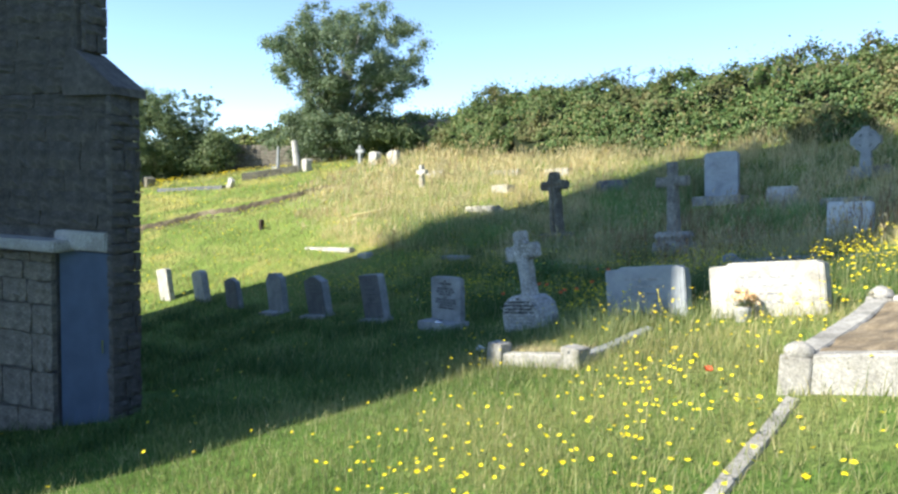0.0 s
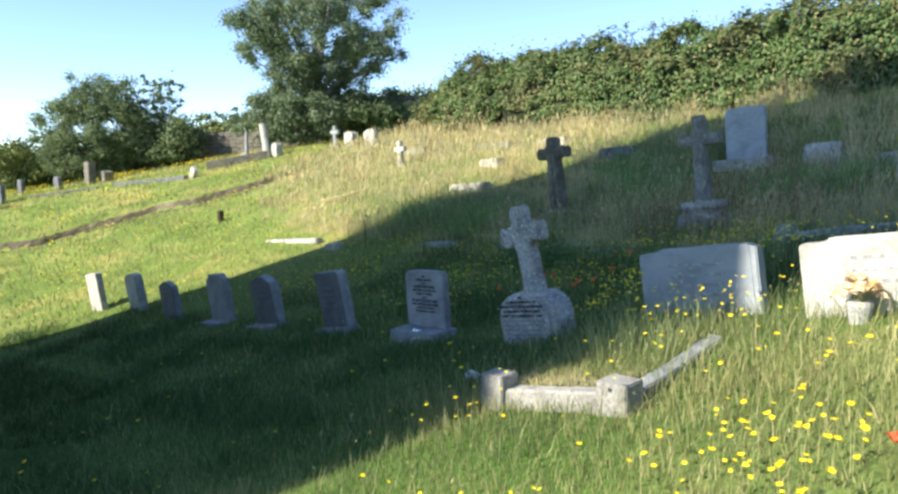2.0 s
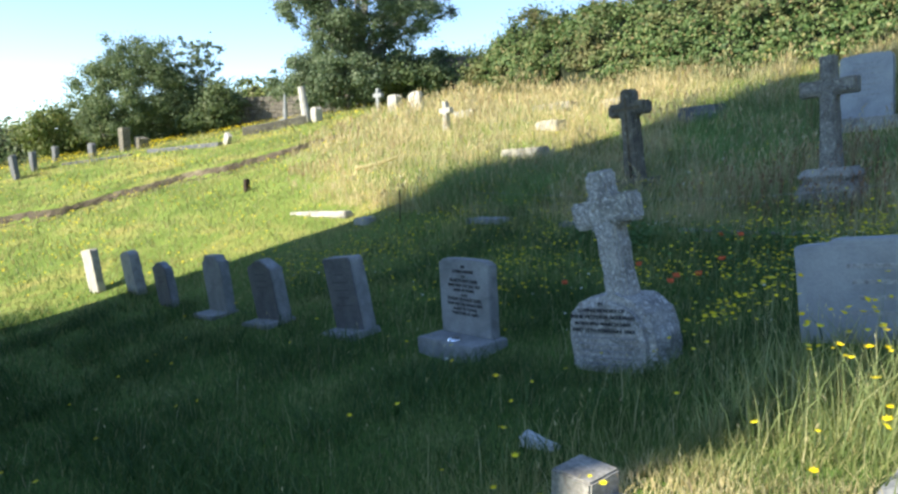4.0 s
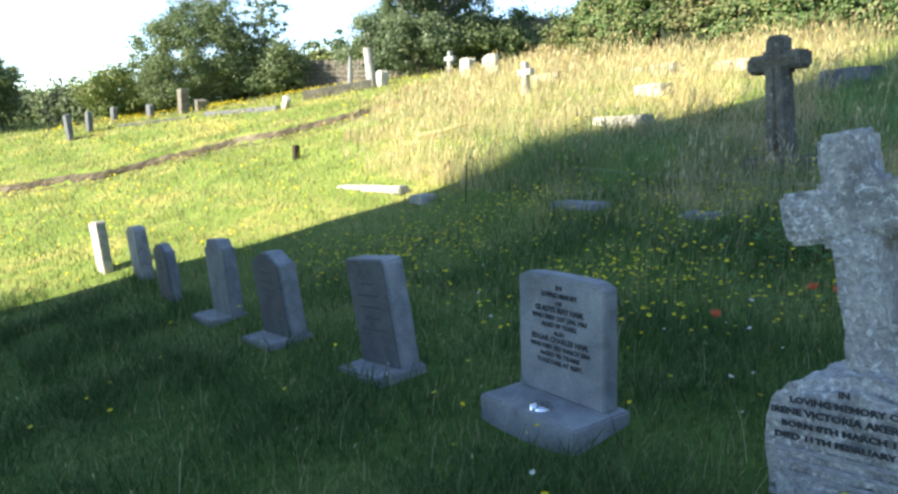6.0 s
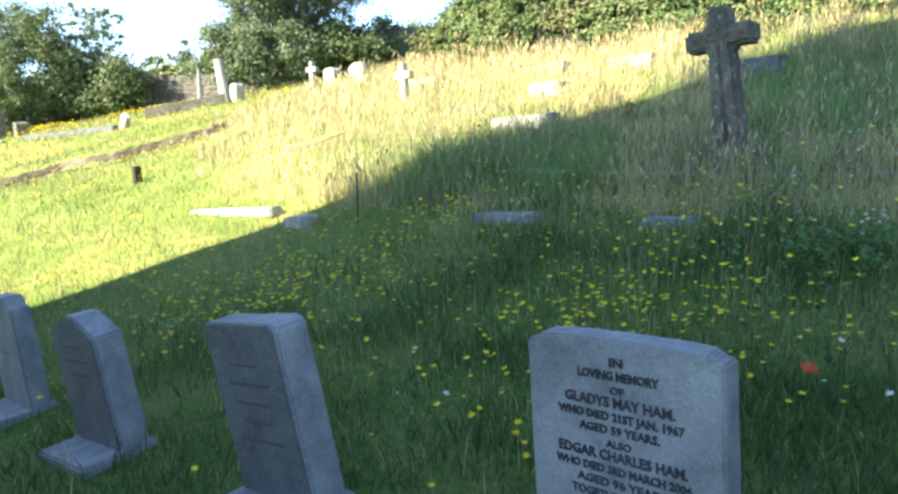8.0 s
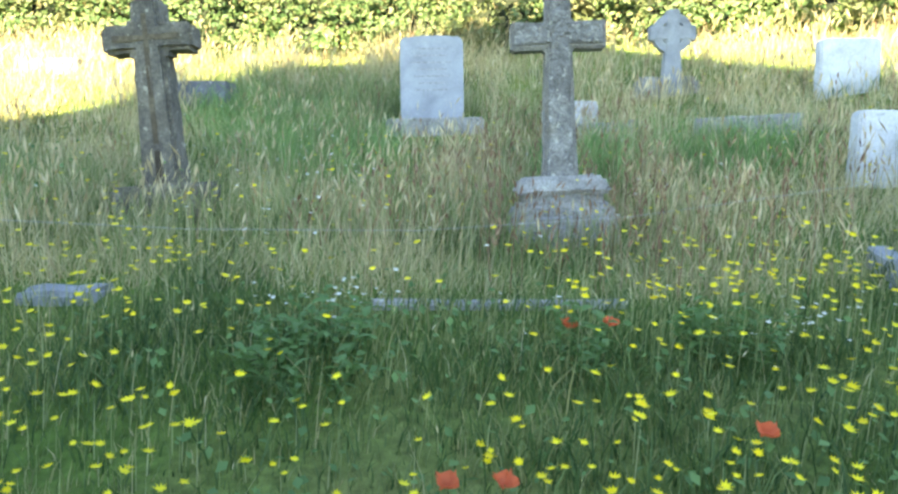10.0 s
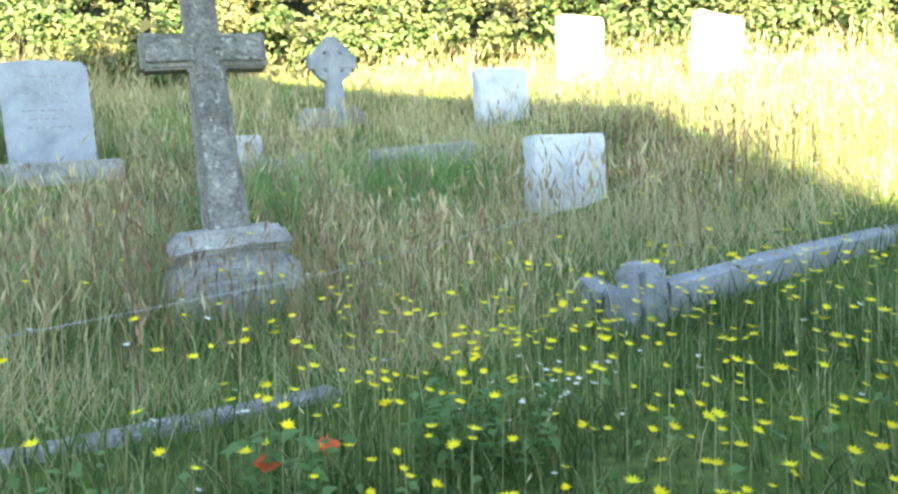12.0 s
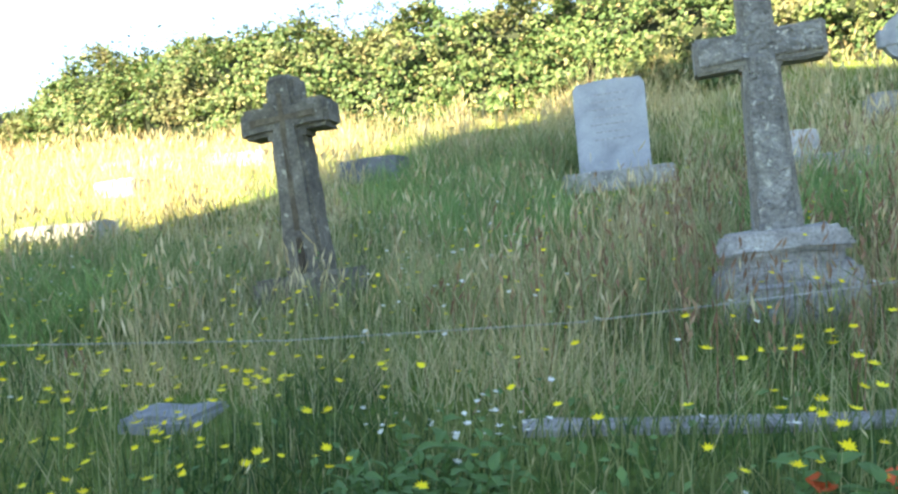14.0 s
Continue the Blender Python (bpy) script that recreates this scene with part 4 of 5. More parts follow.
def foliage_bank(name, line, width, height, count, leaf, material, label, category, stems=0):
    """A bank of bramble along a line: an uneven inner mass under a skin of leaves."""
    steps = along_line(line, 92)
    ob = thing(name, line[0][0], line[0][1], ground_z(*line[0]), label=label, category=category)
    bm = bmesh.new()
    rings, sides = [], 12
    for i, (p, d) in enumerate(steps):
        nrm = Vector((-d.y, d.x))
        k = height(i / 91) * (1 + 0.3 * noise.noise(Vector((p.x * 0.5, p.y * 0.5, 2))) + 0.16 * noise.noise(Vector((p.x * 1.6, p.y * 1.6, 5))))
        row = []
        for j in range(sides + 1):
            a = math.pi * j / sides
            off = math.cos(a) * width / 2 * (1 + 0.25 * noise.noise(Vector((p.x * 0.8, p.y * 0.8, j * 0.6))))
            q = p + nrm * off
            lift = k * math.sin(a) ** 0.8 * (1 + 0.18 * noise.noise(Vector((p.x * 1.1, p.y * 1.1, j * 0.9 + 7))))
            foot = ground_z(q.x, q.y)
            row.append(bm.verts.new((q.x, q.y, foot + 0.5 * (ground_z(p.x, p.y) - foot) * math.sin(a) - 0.15 + lift)))
        rings.append(row)
    for a, b in zip(rings, rings[1:]):
        for j in range(sides):
            bm.faces.new((a[j], a[j + 1], b[j + 1], b[j]))
    bmesh.ops.recalc_face_normals(bm, faces=bm.faces)
    bm.normal_update()
    faces = list(bm.faces)
    area = np.array([f.calc_area() for f in faces])
    pick = RNG.choice(len(faces), count, p=area / area.sum())
    corner = np.array([[v.co[:] for v in f.verts] for f in faces])
    up = np.array([(f.normal if f.normal.z > -0.2 else -f.normal)[:] for f in faces])
    u, v = RNG.random((count, 1)), RNG.random((count, 1))
    c = corner[pick]
    pos = (c[:, 0] * (1 - u) + c[:, 1] * u) * (1 - v) + (c[:, 3] * (1 - u) + c[:, 2] * u) * v
    lump = np.array([noise.noise(Vector(q * 0.9)) for q in pos])
    tuft = np.array([noise.noise(Vector(q * 2.4) + Vector((7, 3, 1))) for q in pos])
    pos = pos + up[pick] * (0.06 + np.maximum(0.7 * lump + 0.45 * tuft, -0.03) + RNG.exponential(0.1, count))[:, None]
    keep = RNG.random(count) < np.clip(1.0 + 2.6 * (tuft + 0.12), 0.3, 1)
    pos, pick = pos[keep], pick[keep]
    count = len(pos)
    # dark mound that shows between the leaves as shadowed hollows
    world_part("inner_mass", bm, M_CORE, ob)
    me = leaf_mesh("leaves", pos, up[pick], leaf * RNG.uniform(0.6, 1.4, count), material)
    me.transform(ob.matrix_world.inverted())
    part("leaves", me, material, ob)
    for s in range(stems):
        i = int(RNG.integers(4, 88))
        p, d = steps[i]
        top = ground_z(p.x, p.y) + height(i / 91)
        a = RNG.uniform(0, 6.28)
        tip = Vector((math.cos(a), math.sin(a), 0)) * RNG.uniform(0.4, 0.9)
        base = Vector((p.x, p.y, top - 0.4))
        way = [base, base + tip * 0.3 + Vector((0, 0, 0.6)), base + tip * 0.8 + Vector((0, 0, 0.8)), base + tip * 1.3 + Vector((0, 0, 0.65))]
        stem = world_part("stem", tube(way, [0.012, 0.01, 0.007, 0.003], 4), M_BARK, ob)
        k = np.sort(RNG.uniform(0.6, 2.99, 46))
        along = np.array([way[int(q)].lerp(way[int(q) + 1], q % 1)[:] for q in k]) + RNG.normal(0, 0.05, (46, 3))
        shoot = leaf_mesh("shoot_leaves", along, np.tile((0.0, 0.0, 1.0), (46, 1)), RNG.uniform(0.05, 0.11, 46), material)
        shoot.transform(ob.matrix_world.inverted())
        part("shoot_leaves", shoot, material, ob)
    return ob


HEDGE = ((1.9, 28.4), (3.1, 24.8), (5.0, 21.3), (7.6, 18.7), (10.5, 15.9), (12.7, 12.6), (14.4, 8.0), (15.0, 3.0), (15.2, -3.0), (14.0, -9.0))
foliage_bank("bramble_hedge", HEDGE, 3.4, lambda k: (1.66 + 0.34 * math.exp(-((k - 0.22) / 0.12) ** 2) + 0.12 * math.sin(k * 9) + 0.12 * math.sin(k * 31) - 0.3 * max(0, k - 0.55)) * min(1, 0.66 + k * 6), 240000, 0.1, M_BRAMBLE, "dense bramble hedge, green with browning shoots, on the bank", "hedge", 60)


def crown_points(blobs, count, fill=0.35):
    """Places and outward directions in a crown made of many overlapping clumps."""
    r = np.array([b[3] for b in blobs])
    pick = RNG.choice(len(blobs), count, p=r ** 2 / np.sum(r ** 2))
    d = RNG.normal(0, 1, (count, 3))
    d /= np.linalg.norm(d, axis=1)[:, None]
    rad = r[pick] * np.abs(RNG.normal(0.8, 0.2 + 0.35 * fill, count))
    c = np.array([b[:3] for b in blobs])[pick]
    return c + d * rad[:, None] * np.array([1, 1, 0.8]), d


def tree(name, x, y, trunk_h, crown, clumps, clump_r, leaves, leaf, material, label, limbs=9, bark=M_BARK, trunk_r=0.28):
    """A trunk that forks into limbs, each ending in clumps of leaves. crown: centre height and three radii."""
    z0 = ground_z(x, y)
    ob = thing(name, x, y, z0 - 0.1, label=label, category="tree" if trunk_h > 1 else "shrub")
    cz, rx, ry, rz = crown
    part("trunk", tube([(0, 0, 0), (0.05, 0.02, trunk_h * 0.5), (0.0, 0.05, trunk_h)], [trunk_r, trunk_r * 0.8, trunk_r * 0.62], 9), bark, ob)
    blobs = []
    for i in range(clumps):
        d = RNG.normal(0, 1, 3)
        d /= np.linalg.norm(d)
        k = RNG.uniform(0.15, 1.0) ** 0.4 * (1 + 0.22 * noise.noise(Vector(d) * 2.2 + Vector((x, y, 0))))
        if i % 9 == 0:
            k *= 1.1
        low = 1.0 if d[2] > 0 else 0.85
        blobs.append((d[0] * rx * k, d[1] * ry * k, cz + d[2] * rz * k * low, clump_r * RNG.uniform(0.45, 1.2) * (0.4 if i % 9 == 0 else 1)))
    for i in range(limbs):
        b = blobs[i * len(blobs) // limbs]
        m = Vector((b[0] * 0.4, b[1] * 0.4, trunk_h + (b[2] - trunk_h) * 0.5))
        part("limb", tube([(0, 0.03, trunk_h * 0.92), m, Vector(b[:3])], [trunk_r * 0.45, trunk_r * 0.25, trunk_r * 0.07], 6), bark, ob)
        for k in range(3):
            e = m.lerp(Vector(b[:3]), 0.3 + 0.2 * k)
            o = Vector(RNG.normal(0, 1, 3)) * clump_r * 0.9
            part("twig", tube([e, e + o * 0.5 + Vector((0, 0, 0.1)), e + o + Vector((0, 0, 0.4))], [trunk_r * 0.14, trunk_r * 0.09, 0.01], 4), bark, ob)
    pos, d = crown_points(blobs, leaves, 0.7)
    part("crown", leaf_mesh("crown", pos, d, leaf * RNG.uniform(0.6, 1.4, leaves), material), material, ob)
    return ob


tree("ash_tree", -4.1, 29.5, 1.9, (4.75, 3.8, 3.0, 3.0), 310, 0.42, 74000, 0.1, M_ASH, "broad ash tree with airy grey-green crown", 30, M_PALE_BARK)
tree("shrub", -4.8, 28.9, 0.5, (1.5, 2.9, 1.4, 1.5), 110, 0.42, 34000, 0.11, M_ASH, "dense green shrub under the ash tree", 6, trunk_r=0.12)
tree("shrub", -1.9, 29.3, 0.5, (1.2, 1.7, 1.3, 1.1), 50, 0.45, 13000, 0.13, M_SHRUB, "dense dark shrub beside the ash tree", 6, trunk_r=0.12)
tree("elder_tree", -14.3, 31.0, 0.9, (2.1, 3.0, 2.0, 2.7), 330, 0.42, 80000, 0.095, M_SHRUB, "dark rounded elder tree behind the graves", 10, trunk_r=0.16)
tree("shrub", -11.4, 31.0, 0.5, (1.3, 1.8, 1.3, 1.2), 50, 0.5, 14000, 0.12, M_SHRUB, "dark shrub beside the boundary wall", 6, trunk_r=0.1)
tree("sapling", -11.8, 31.5, 2.0, (3.2, 1.4, 1.0, 1.6), 110, 0.12, 2600, 0.11, M_ASH, "thin straggling sapling with sparse leaves", 12, trunk_r=0.06)
tree("shrub", -18.0, 31.0, 0.5, (1.2, 1.8, 1.4, 1.2), 50, 0.5, 14000, 0.12, M_PALE_HEDGE, "low green shrub at the lawn edge", 6, trunk_r=0.1)
tree("hawthorn_tree", -22.6, 27.0, 0.6, (1.5, 2.7, 1.9, 1.7), 170, 0.36, 46000, 0.1, M_SHRUB, "dark spreading hawthorn behind far gravestones", 14, trunk_r=0.14)
tree("shrub", -26.0, 25.0, 0.4, (0.9, 1.8, 1.3, 1.0), 50, 0.4, 14000, 0.1, M_PALE_HEDGE, "low pale shrub at the far lawn edge", 6, trunk_r=0.08)
foliage_bank("far_hedge", ((-44, 36), (-34, 35), (-26, 34), (-19, 34), (-11, 34)), 3.0, lambda k: 1.7, 26000, 0.18, M_SHRUB, "dark distant hedge along the boundary", "hedge")
foliage_bank("field_hedge", ((-16, 36), (-10, 36), (-6, 35.5), (-1, 35), (4, 35)), 3.0, lambda k: 2.5 - 0.3 * k, 24000, 0.16, M_PALE_HEDGE, "pale green hedge on the field behind the wall", "hedge")


# ---- rubble stones of the church and the boundary wall ----
def stone_mesh(seed, w, h, d, material=M_CHURCH):
    bm = block(w, d, h, 0, 0, -h / 2, 0.0, 2, 0.0)
    for v in bm.verts:
        p = Vector((v.co.x * 5 + seed, v.co.z * 5, v.co.y * 5 - seed))
        v.co.x *= 0.96 + 0.12 * noise.noise(p)
        v.co.z *= 0.96 + 0.16 * noise.noise(p + Vector((3, 1, 5)))
        v.co.y += 0.02 * noise.noise(p * 0.8 + Vector((9, 2, 4)))
        if abs(v.co.x) > w * 0.42 or abs(v.co.z) > h * 0.4:
            v.co.y += 0.015 if v.co.y < 0 else 0
    me = mesh_of(bm, "stone")
    me.materials.append(material)
    return me


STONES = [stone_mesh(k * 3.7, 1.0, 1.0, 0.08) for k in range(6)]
PORCH_STONES = [stone_mesh(k * 2.9 + 1, 1.0, 1.0, 0.08, M_PORCH) for k in range(6)]


def stone_courses(parent, x0, x1, z0, z1, y, course, long, seed, side=False, gap=0.006, meshes=STONES):
    """Courses of uneven stones on a wall face; side: on the face at x = y instead."""
    rnd = random.Random(seed)
    z = z0
    while z < z1 - 0.04:
        h = min(course * rnd.uniform(0.55, 1.5), z1 - z)
        x = x0
        while x < x1 - 0.03:
            w = min(long * rnd.uniform(0.6, 1.5), x1 - x)
            ob = new("stone", rnd.choice(meshes))
            ob.parent = parent
            place = pose(y + 0.004, x + w / 2, z + h / 2, 0, 0, 90) if side else pose(x + w / 2, y - 0.004, z + h / 2)
            ob.matrix_basis = place @ Matrix.Diagonal((w - gap, rnd.uniform(0.7, 1.3), h - gap, 1))
            x += w
        z += h


stone_courses(church, -3.6, -0.82, -0.35, 2.04, 0.05, 0.3, 0.46, 3, meshes=PORCH_STONES)
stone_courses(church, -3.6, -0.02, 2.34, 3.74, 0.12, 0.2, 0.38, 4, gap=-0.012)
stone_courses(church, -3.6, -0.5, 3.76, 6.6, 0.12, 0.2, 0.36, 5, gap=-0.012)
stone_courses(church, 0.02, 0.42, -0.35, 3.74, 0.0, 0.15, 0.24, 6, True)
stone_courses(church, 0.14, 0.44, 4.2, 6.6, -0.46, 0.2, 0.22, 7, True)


def rubble_wall(name, p0, p1, height, label, seed):
    """A dry rubble boundary wall: core and uneven stones."""
    p0, p1 = Vector(p0), Vector(p1)
    d = p1 - p0
    n = d.length
    ang = math.degrees(math.atan2(d.y, d.x))
    z = min(ground_z(*p0), ground_z(*p1)) - 0.2
    ob = thing(name, p0.x, p0.y, z, ang, label=label, category="wall", kind="structure")
    part("core", block(n, 0.4, height, n / 2, 0.25, 0, 0.03), M_MORTAR, ob)
    stone_courses(ob, 0, n, 0.1, height + 0.05, 0.04, 0.2, 0.34, seed, meshes=PORCH_STONES)
    return ob


rubble_wall("wall_boundary", (-10.6, 32.0), (-5.0, 31.2), 1.75, "low rubble boundary wall behind the graves", 11)
rubble_wall("wall_boundary_upper", (-2.6, 30.9), (1.4, 29.8), 2.1, "ruined rubble wall in shade below the hedge", 12)

# ---- grass ----
WALKED = ((-0.1, -6.2), (0.3, -2.5), (0.2, 0.6), (-0.4, 2.2), (1.2, 4.5))


def walk_distance(x, y):
    """Distance in plan from the trodden line."""
    best = np.full(np.shape(x), 1e9)
    for (ax, ay), (bx, by) in zip(WALKED, WALKED[1:]):
        dx, dy = bx - ax, by - ay
        t = np.clip(((x - ax) * dx + (y - ay) * dy) / (dx * dx + dy * dy), 0, 1)
        best = np.minimum(best, np.hypot(x - ax - t * dx, y - ay - t * dy))
    return best


def wave(x, y, s=1.0, k=0.0):
    """Smooth uneven field between about -1 and 1."""
    return (np.sin(x * 1.3 * s + 2 * np.sin(y * 0.7 * s + k)) + np.sin(y * 1.1 * s + 1.7 * np.sin(x * 0.9 * s - k)) + 0.6 * np.sin((x + y) * 2.3 * s + k)) / 2.6


def across(x, y):
    return x * GX.x + y * GX.y


def uphill(x, y):
    return x * GY.x + y * GY.y


def left_edge(y):
    return np.where(y < 20, -2.9 - (y - 12) * 0.3, -5.3 + (y - 20) * 0.6)


def long_grass(x, y):
    """1 where the grass is left uncut."""
    v = uphill(x, y)
    edge = 6.6 + 0.18 * wave(x, y, 1.6)
    return (v > edge) & (x > left_edge(y) + 0.5 * wave(x, y, 0.9, 2)) & (y < 30)


def church_side(x, y):
    """True inside the church's footprint."""
    a = (x - CORNER.x) * WALL_A.x + (y - CORNER.y) * WALL_A.y
    b = (x - CORNER.x) * WALL_B.x + (y - CORNER.y) * WALL_B.y
    return (a < 0.0) & (b > 0.05) & (b < 1.2)


def solid(x, y):
    """True where a kerb, slab or base covers the soil."""
    out = church_side(x, y)
    for cx, cy, hw, hd in ((0.24, 4.24, 0.4, 0.26), (1.4, 3.315, 0.38, 0.22), (-0.78, 5.02, 0.3, 0.18), (-1.82, 5.92, 0.29, 0.18), (-2.72, 6.88, 0.28, 0.18), (4.5, 6.85, 0.38, 0.28),
                           (6.66, 10.4, 0.66, 0.55), (6.8, 5.3, 0.42, 0.28), (0.6, 8.7, 0.3, 0.14), (1.68, 7.72, 0.2, 0.12)):
        out = out | ((np.abs(across(x - cx, y - cy)) < hw) & (np.abs(uphill(x - cx, y - cy)) < hd))
    tu, tv = across(x - T0.x, y - T0.y), uphill(x - T0.x, y - T0.y)
    return out | ((tu > -0.05) & (tu < 1.35) & (tv > -0.05) & (tv < 2.0))


def scatter(n, x0, x1, y0, y1, density):
    """Random places with at most n candidates, thinned to the density (per square metre) that density(x, y) gives."""
    area = (x1 - x0) * (y1 - y0)
    x, y = RNG.uniform(x0, x1, n), RNG.uniform(y0, y1, n)
    keep = RNG.random(n) < density(x, y) * area / n
    return x[keep], y[keep]


def mown_density(x, y, lo, hi):
    d = walk_distance(x, y)
    k = 1400 / (0.42 + 0.32 * d + 0.018 * d * d)
    k = np.where(solid(x, y) | long_grass(x, y) | (d < lo) | (d >= hi), 0, k)
    return k


def rough_patch(x, y):
    """Where the mown turf is left a little longer: round the broad headstones and kerbs."""
    u, v = across(x, y), uphill(x, y)
    return np.maximum(np.clip((u + 1.2) / 0.8, 0, 1) * np.clip((v - 0.2) / 1.5, 0, 1), np.clip((v - 5.0) / 1.2, 0, 1) * np.clip((u + 7) / 2, 0, 1))


def lawn_shade(x, y):
    """1 where the lawn is darkened as shaded: beside the church and behind the row of stones."""
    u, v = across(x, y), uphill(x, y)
    # the last factor follows the edge of the tower's shadow
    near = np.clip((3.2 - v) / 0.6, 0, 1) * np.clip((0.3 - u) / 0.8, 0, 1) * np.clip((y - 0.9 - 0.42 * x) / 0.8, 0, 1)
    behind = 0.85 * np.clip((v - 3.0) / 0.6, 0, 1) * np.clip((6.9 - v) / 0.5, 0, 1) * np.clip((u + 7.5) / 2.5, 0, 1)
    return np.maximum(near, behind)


def lawn(name, n, box, lo, hi, segments, label):
    x, y = scatter(n, *box, lambda a, b: mown_density(a, b, lo, hi))
    d = walk_distance(x, y)
    r = rough_patch(x, y)
    h = RNG.gamma(5, 0.2, len(x)) * (0.06 + 0.055 * r * (1 + 0.5 * wave(x, y, 1.3)) + 0.0022 * d) * (1 + 0.25 * wave(x, y, 2.2, 1))
    w = (0.0042 + 0.0013 * d) * RNG.uniform(0.7, 1.3, len(x))
    lean = RNG.uniform(0.1, 0.75, len(x))
    dried = RNG.random(len(x)) < np.clip((y - 4.5) / 5.5, 0, 1) * np.clip((2.5 - x) / 2.5, 0, 1) * np.clip(0.45 + 0.5 * wave(x, y, 0.8, 4), 0.1, 1)
    # darker blades mixed in to deepen the shade on the lawn
    shaded = ~dried & (RNG.random(len(x)) < 0.6 * lawn_shade(x, y))
    for chosen, material, tint in ((~dried & ~shaded, M_LAWN, ""), (dried, M_LAWN_DRY, ", drying to straw"), (shaded, M_TUFT, ", darkened for the shade")):
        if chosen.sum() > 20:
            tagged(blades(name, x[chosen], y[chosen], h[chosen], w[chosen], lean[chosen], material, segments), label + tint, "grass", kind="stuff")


lawn("lawn_grass", 900000, (-4.5, 6, -8, 9), 0, 2.6, 2, "short mown green lawn grass with dry tips")
lawn("lawn_grass", 1100000, (-9, 10, -10, 13), 2.6, 7.0, 1, "short mown green lawn grass")
lawn("lawn_grass", 1100000, (-26, 16, -12, 34), 7.0, 34.0, 1, "sunlit far lawn grass")


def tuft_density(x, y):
    """Dark tufts deepening lawn shade by the church and along the edge of the long grass."""
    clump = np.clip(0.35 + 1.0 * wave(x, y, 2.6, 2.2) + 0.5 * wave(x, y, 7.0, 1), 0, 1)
    return np.where(solid(x, y), 0, 1300 * clump * lawn_shade(x, y))


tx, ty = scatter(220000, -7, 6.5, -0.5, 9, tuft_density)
tagged(blades("grass_tufts", tx, ty, RNG.uniform(0.07, 0.19, len(tx)), RNG.uniform(0.005, 0.009, len(tx)), RNG.uniform(0.2, 1.1, len(tx)), M_TUFT), "dark green grass tufts deepening the shade on the lawn", "grass", kind="stuff")


def meadow(name, n, box, density, height, width, lean, material, label, segments=2):
    def dens(x, y):
        d = walk_distance(x, y)
        return np.where(long_grass(x, y) & ~solid(x, y), density(x, y, d), 0)
    x, y = scatter(n, *box, dens)
    d = walk_distance(x, y)
    h = height(x, y) * RNG.uniform(0.55, 1.25, len(x)) * np.clip((x - left_edge(y) + 0.4) / 2.0, 0.3, 1) * (1 + 0.35 * wave(x, y, 6.5, 3) + 0.2 * wave(x, y, 13, 8))
    w = (width + 0.0009 * d) * RNG.uniform(0.7, 1.3, len(x))
    ob = blades(name, x, y, h, w, RNG.uniform(0.05, lean, len(x)), material, segments)
    tagged(ob, label, "grass", kind="stuff")
    return x, y, h, d


def lush(x, y):
    """Green clumps within the dry meadow."""
    g = wave(x, y, 0.75, 1.0)
    for cx, cy, r in ((1.3, 10.5, 1.3), (4.8, 10.6, 1.5), (5.9, 11.8, 1.1), (6.3, 12.8, 1.4), (0.2, 10.4, 1.0)):
        g = g + 1.7 * np.exp(-((x - cx) ** 2 + (y - cy) ** 2) / (r * r))
    return np.clip(0.14 * np.exp(-((x - 4.6) ** 2 + (y - 7.0) ** 2) / 14) + 0.42 * g, 0.03, 1)


BOX = (-6, 15, 2, 30)
meadow("meadow_grass", 900000, BOX, lambda x, y, d: lush(x, y) * 3300 / (1 + 0.34 * d + 0.03 * d * d), lambda x, y: (0.16 + 0.24 * lush(x, y)) * (1 + 0.4 * wave(x, y, 3.1, 2)), 0.005, 0.95, M_TALL, "uncut green meadow grass")
meadow("dry_meadow_grass", 900000, BOX, lambda x, y, d: (1.0 - 0.95 * lush(x, y)) * np.clip(0.75 + 0.6 * wave(x, y, 2.6, 5) + 0.4 * wave(x, y, 7.3, 1), 0.15, 1.5) * 2500 / (1 + 0.34 * d + 0.03 * d * d), lambda x, y: 0.22 * (1 + 0.45 * wave(x, y, 2.7, 4)) + 0.6 * np.exp(-((x - 9.3) ** 2 + (y - 13.4) ** 2) / 1.3) + 0.35 * np.exp(-((x - 5.6) ** 2 + (y - 17.5) ** 2) / 2), 0.004, 1.0, M_STRAW, "dry straw-coloured uncut grass", 1)
FRESH = ((5.2, 11.6, 1.0), (4.9, 10.3, 0.8), (4.6, 9.3, 0.6), (5.6, 7.5, 0.4), (6.6, 6.7, 0.6), (6.4, 8.0, 0.5), (1.2, 9.7, 0.8), (0.5, 10.5, 0.8))


def fresh(x, y):
    """Soft clumps of fine fresh grass in the meadow."""
    g = sum(np.exp(-((x - cx) ** 2 + (y - cy) ** 2) / (r * r)) for cx, cy, r in FRESH)
    return np.clip(1.5 * g + 0.35 * wave(x, y, 5, 2) - 0.35, 0, 1)


meadow("fresh_grass", 300000, (-2, 10, 5, 13), lambda x, y, d: 1900 * fresh(x, y) / (1 + 0.16 * d), lambda x, y: 0.38 + 0.1 * wave(x, y, 4, 1), 0.0035, 0.9, M_FRESH, "soft clumps of fine fresh green grass")
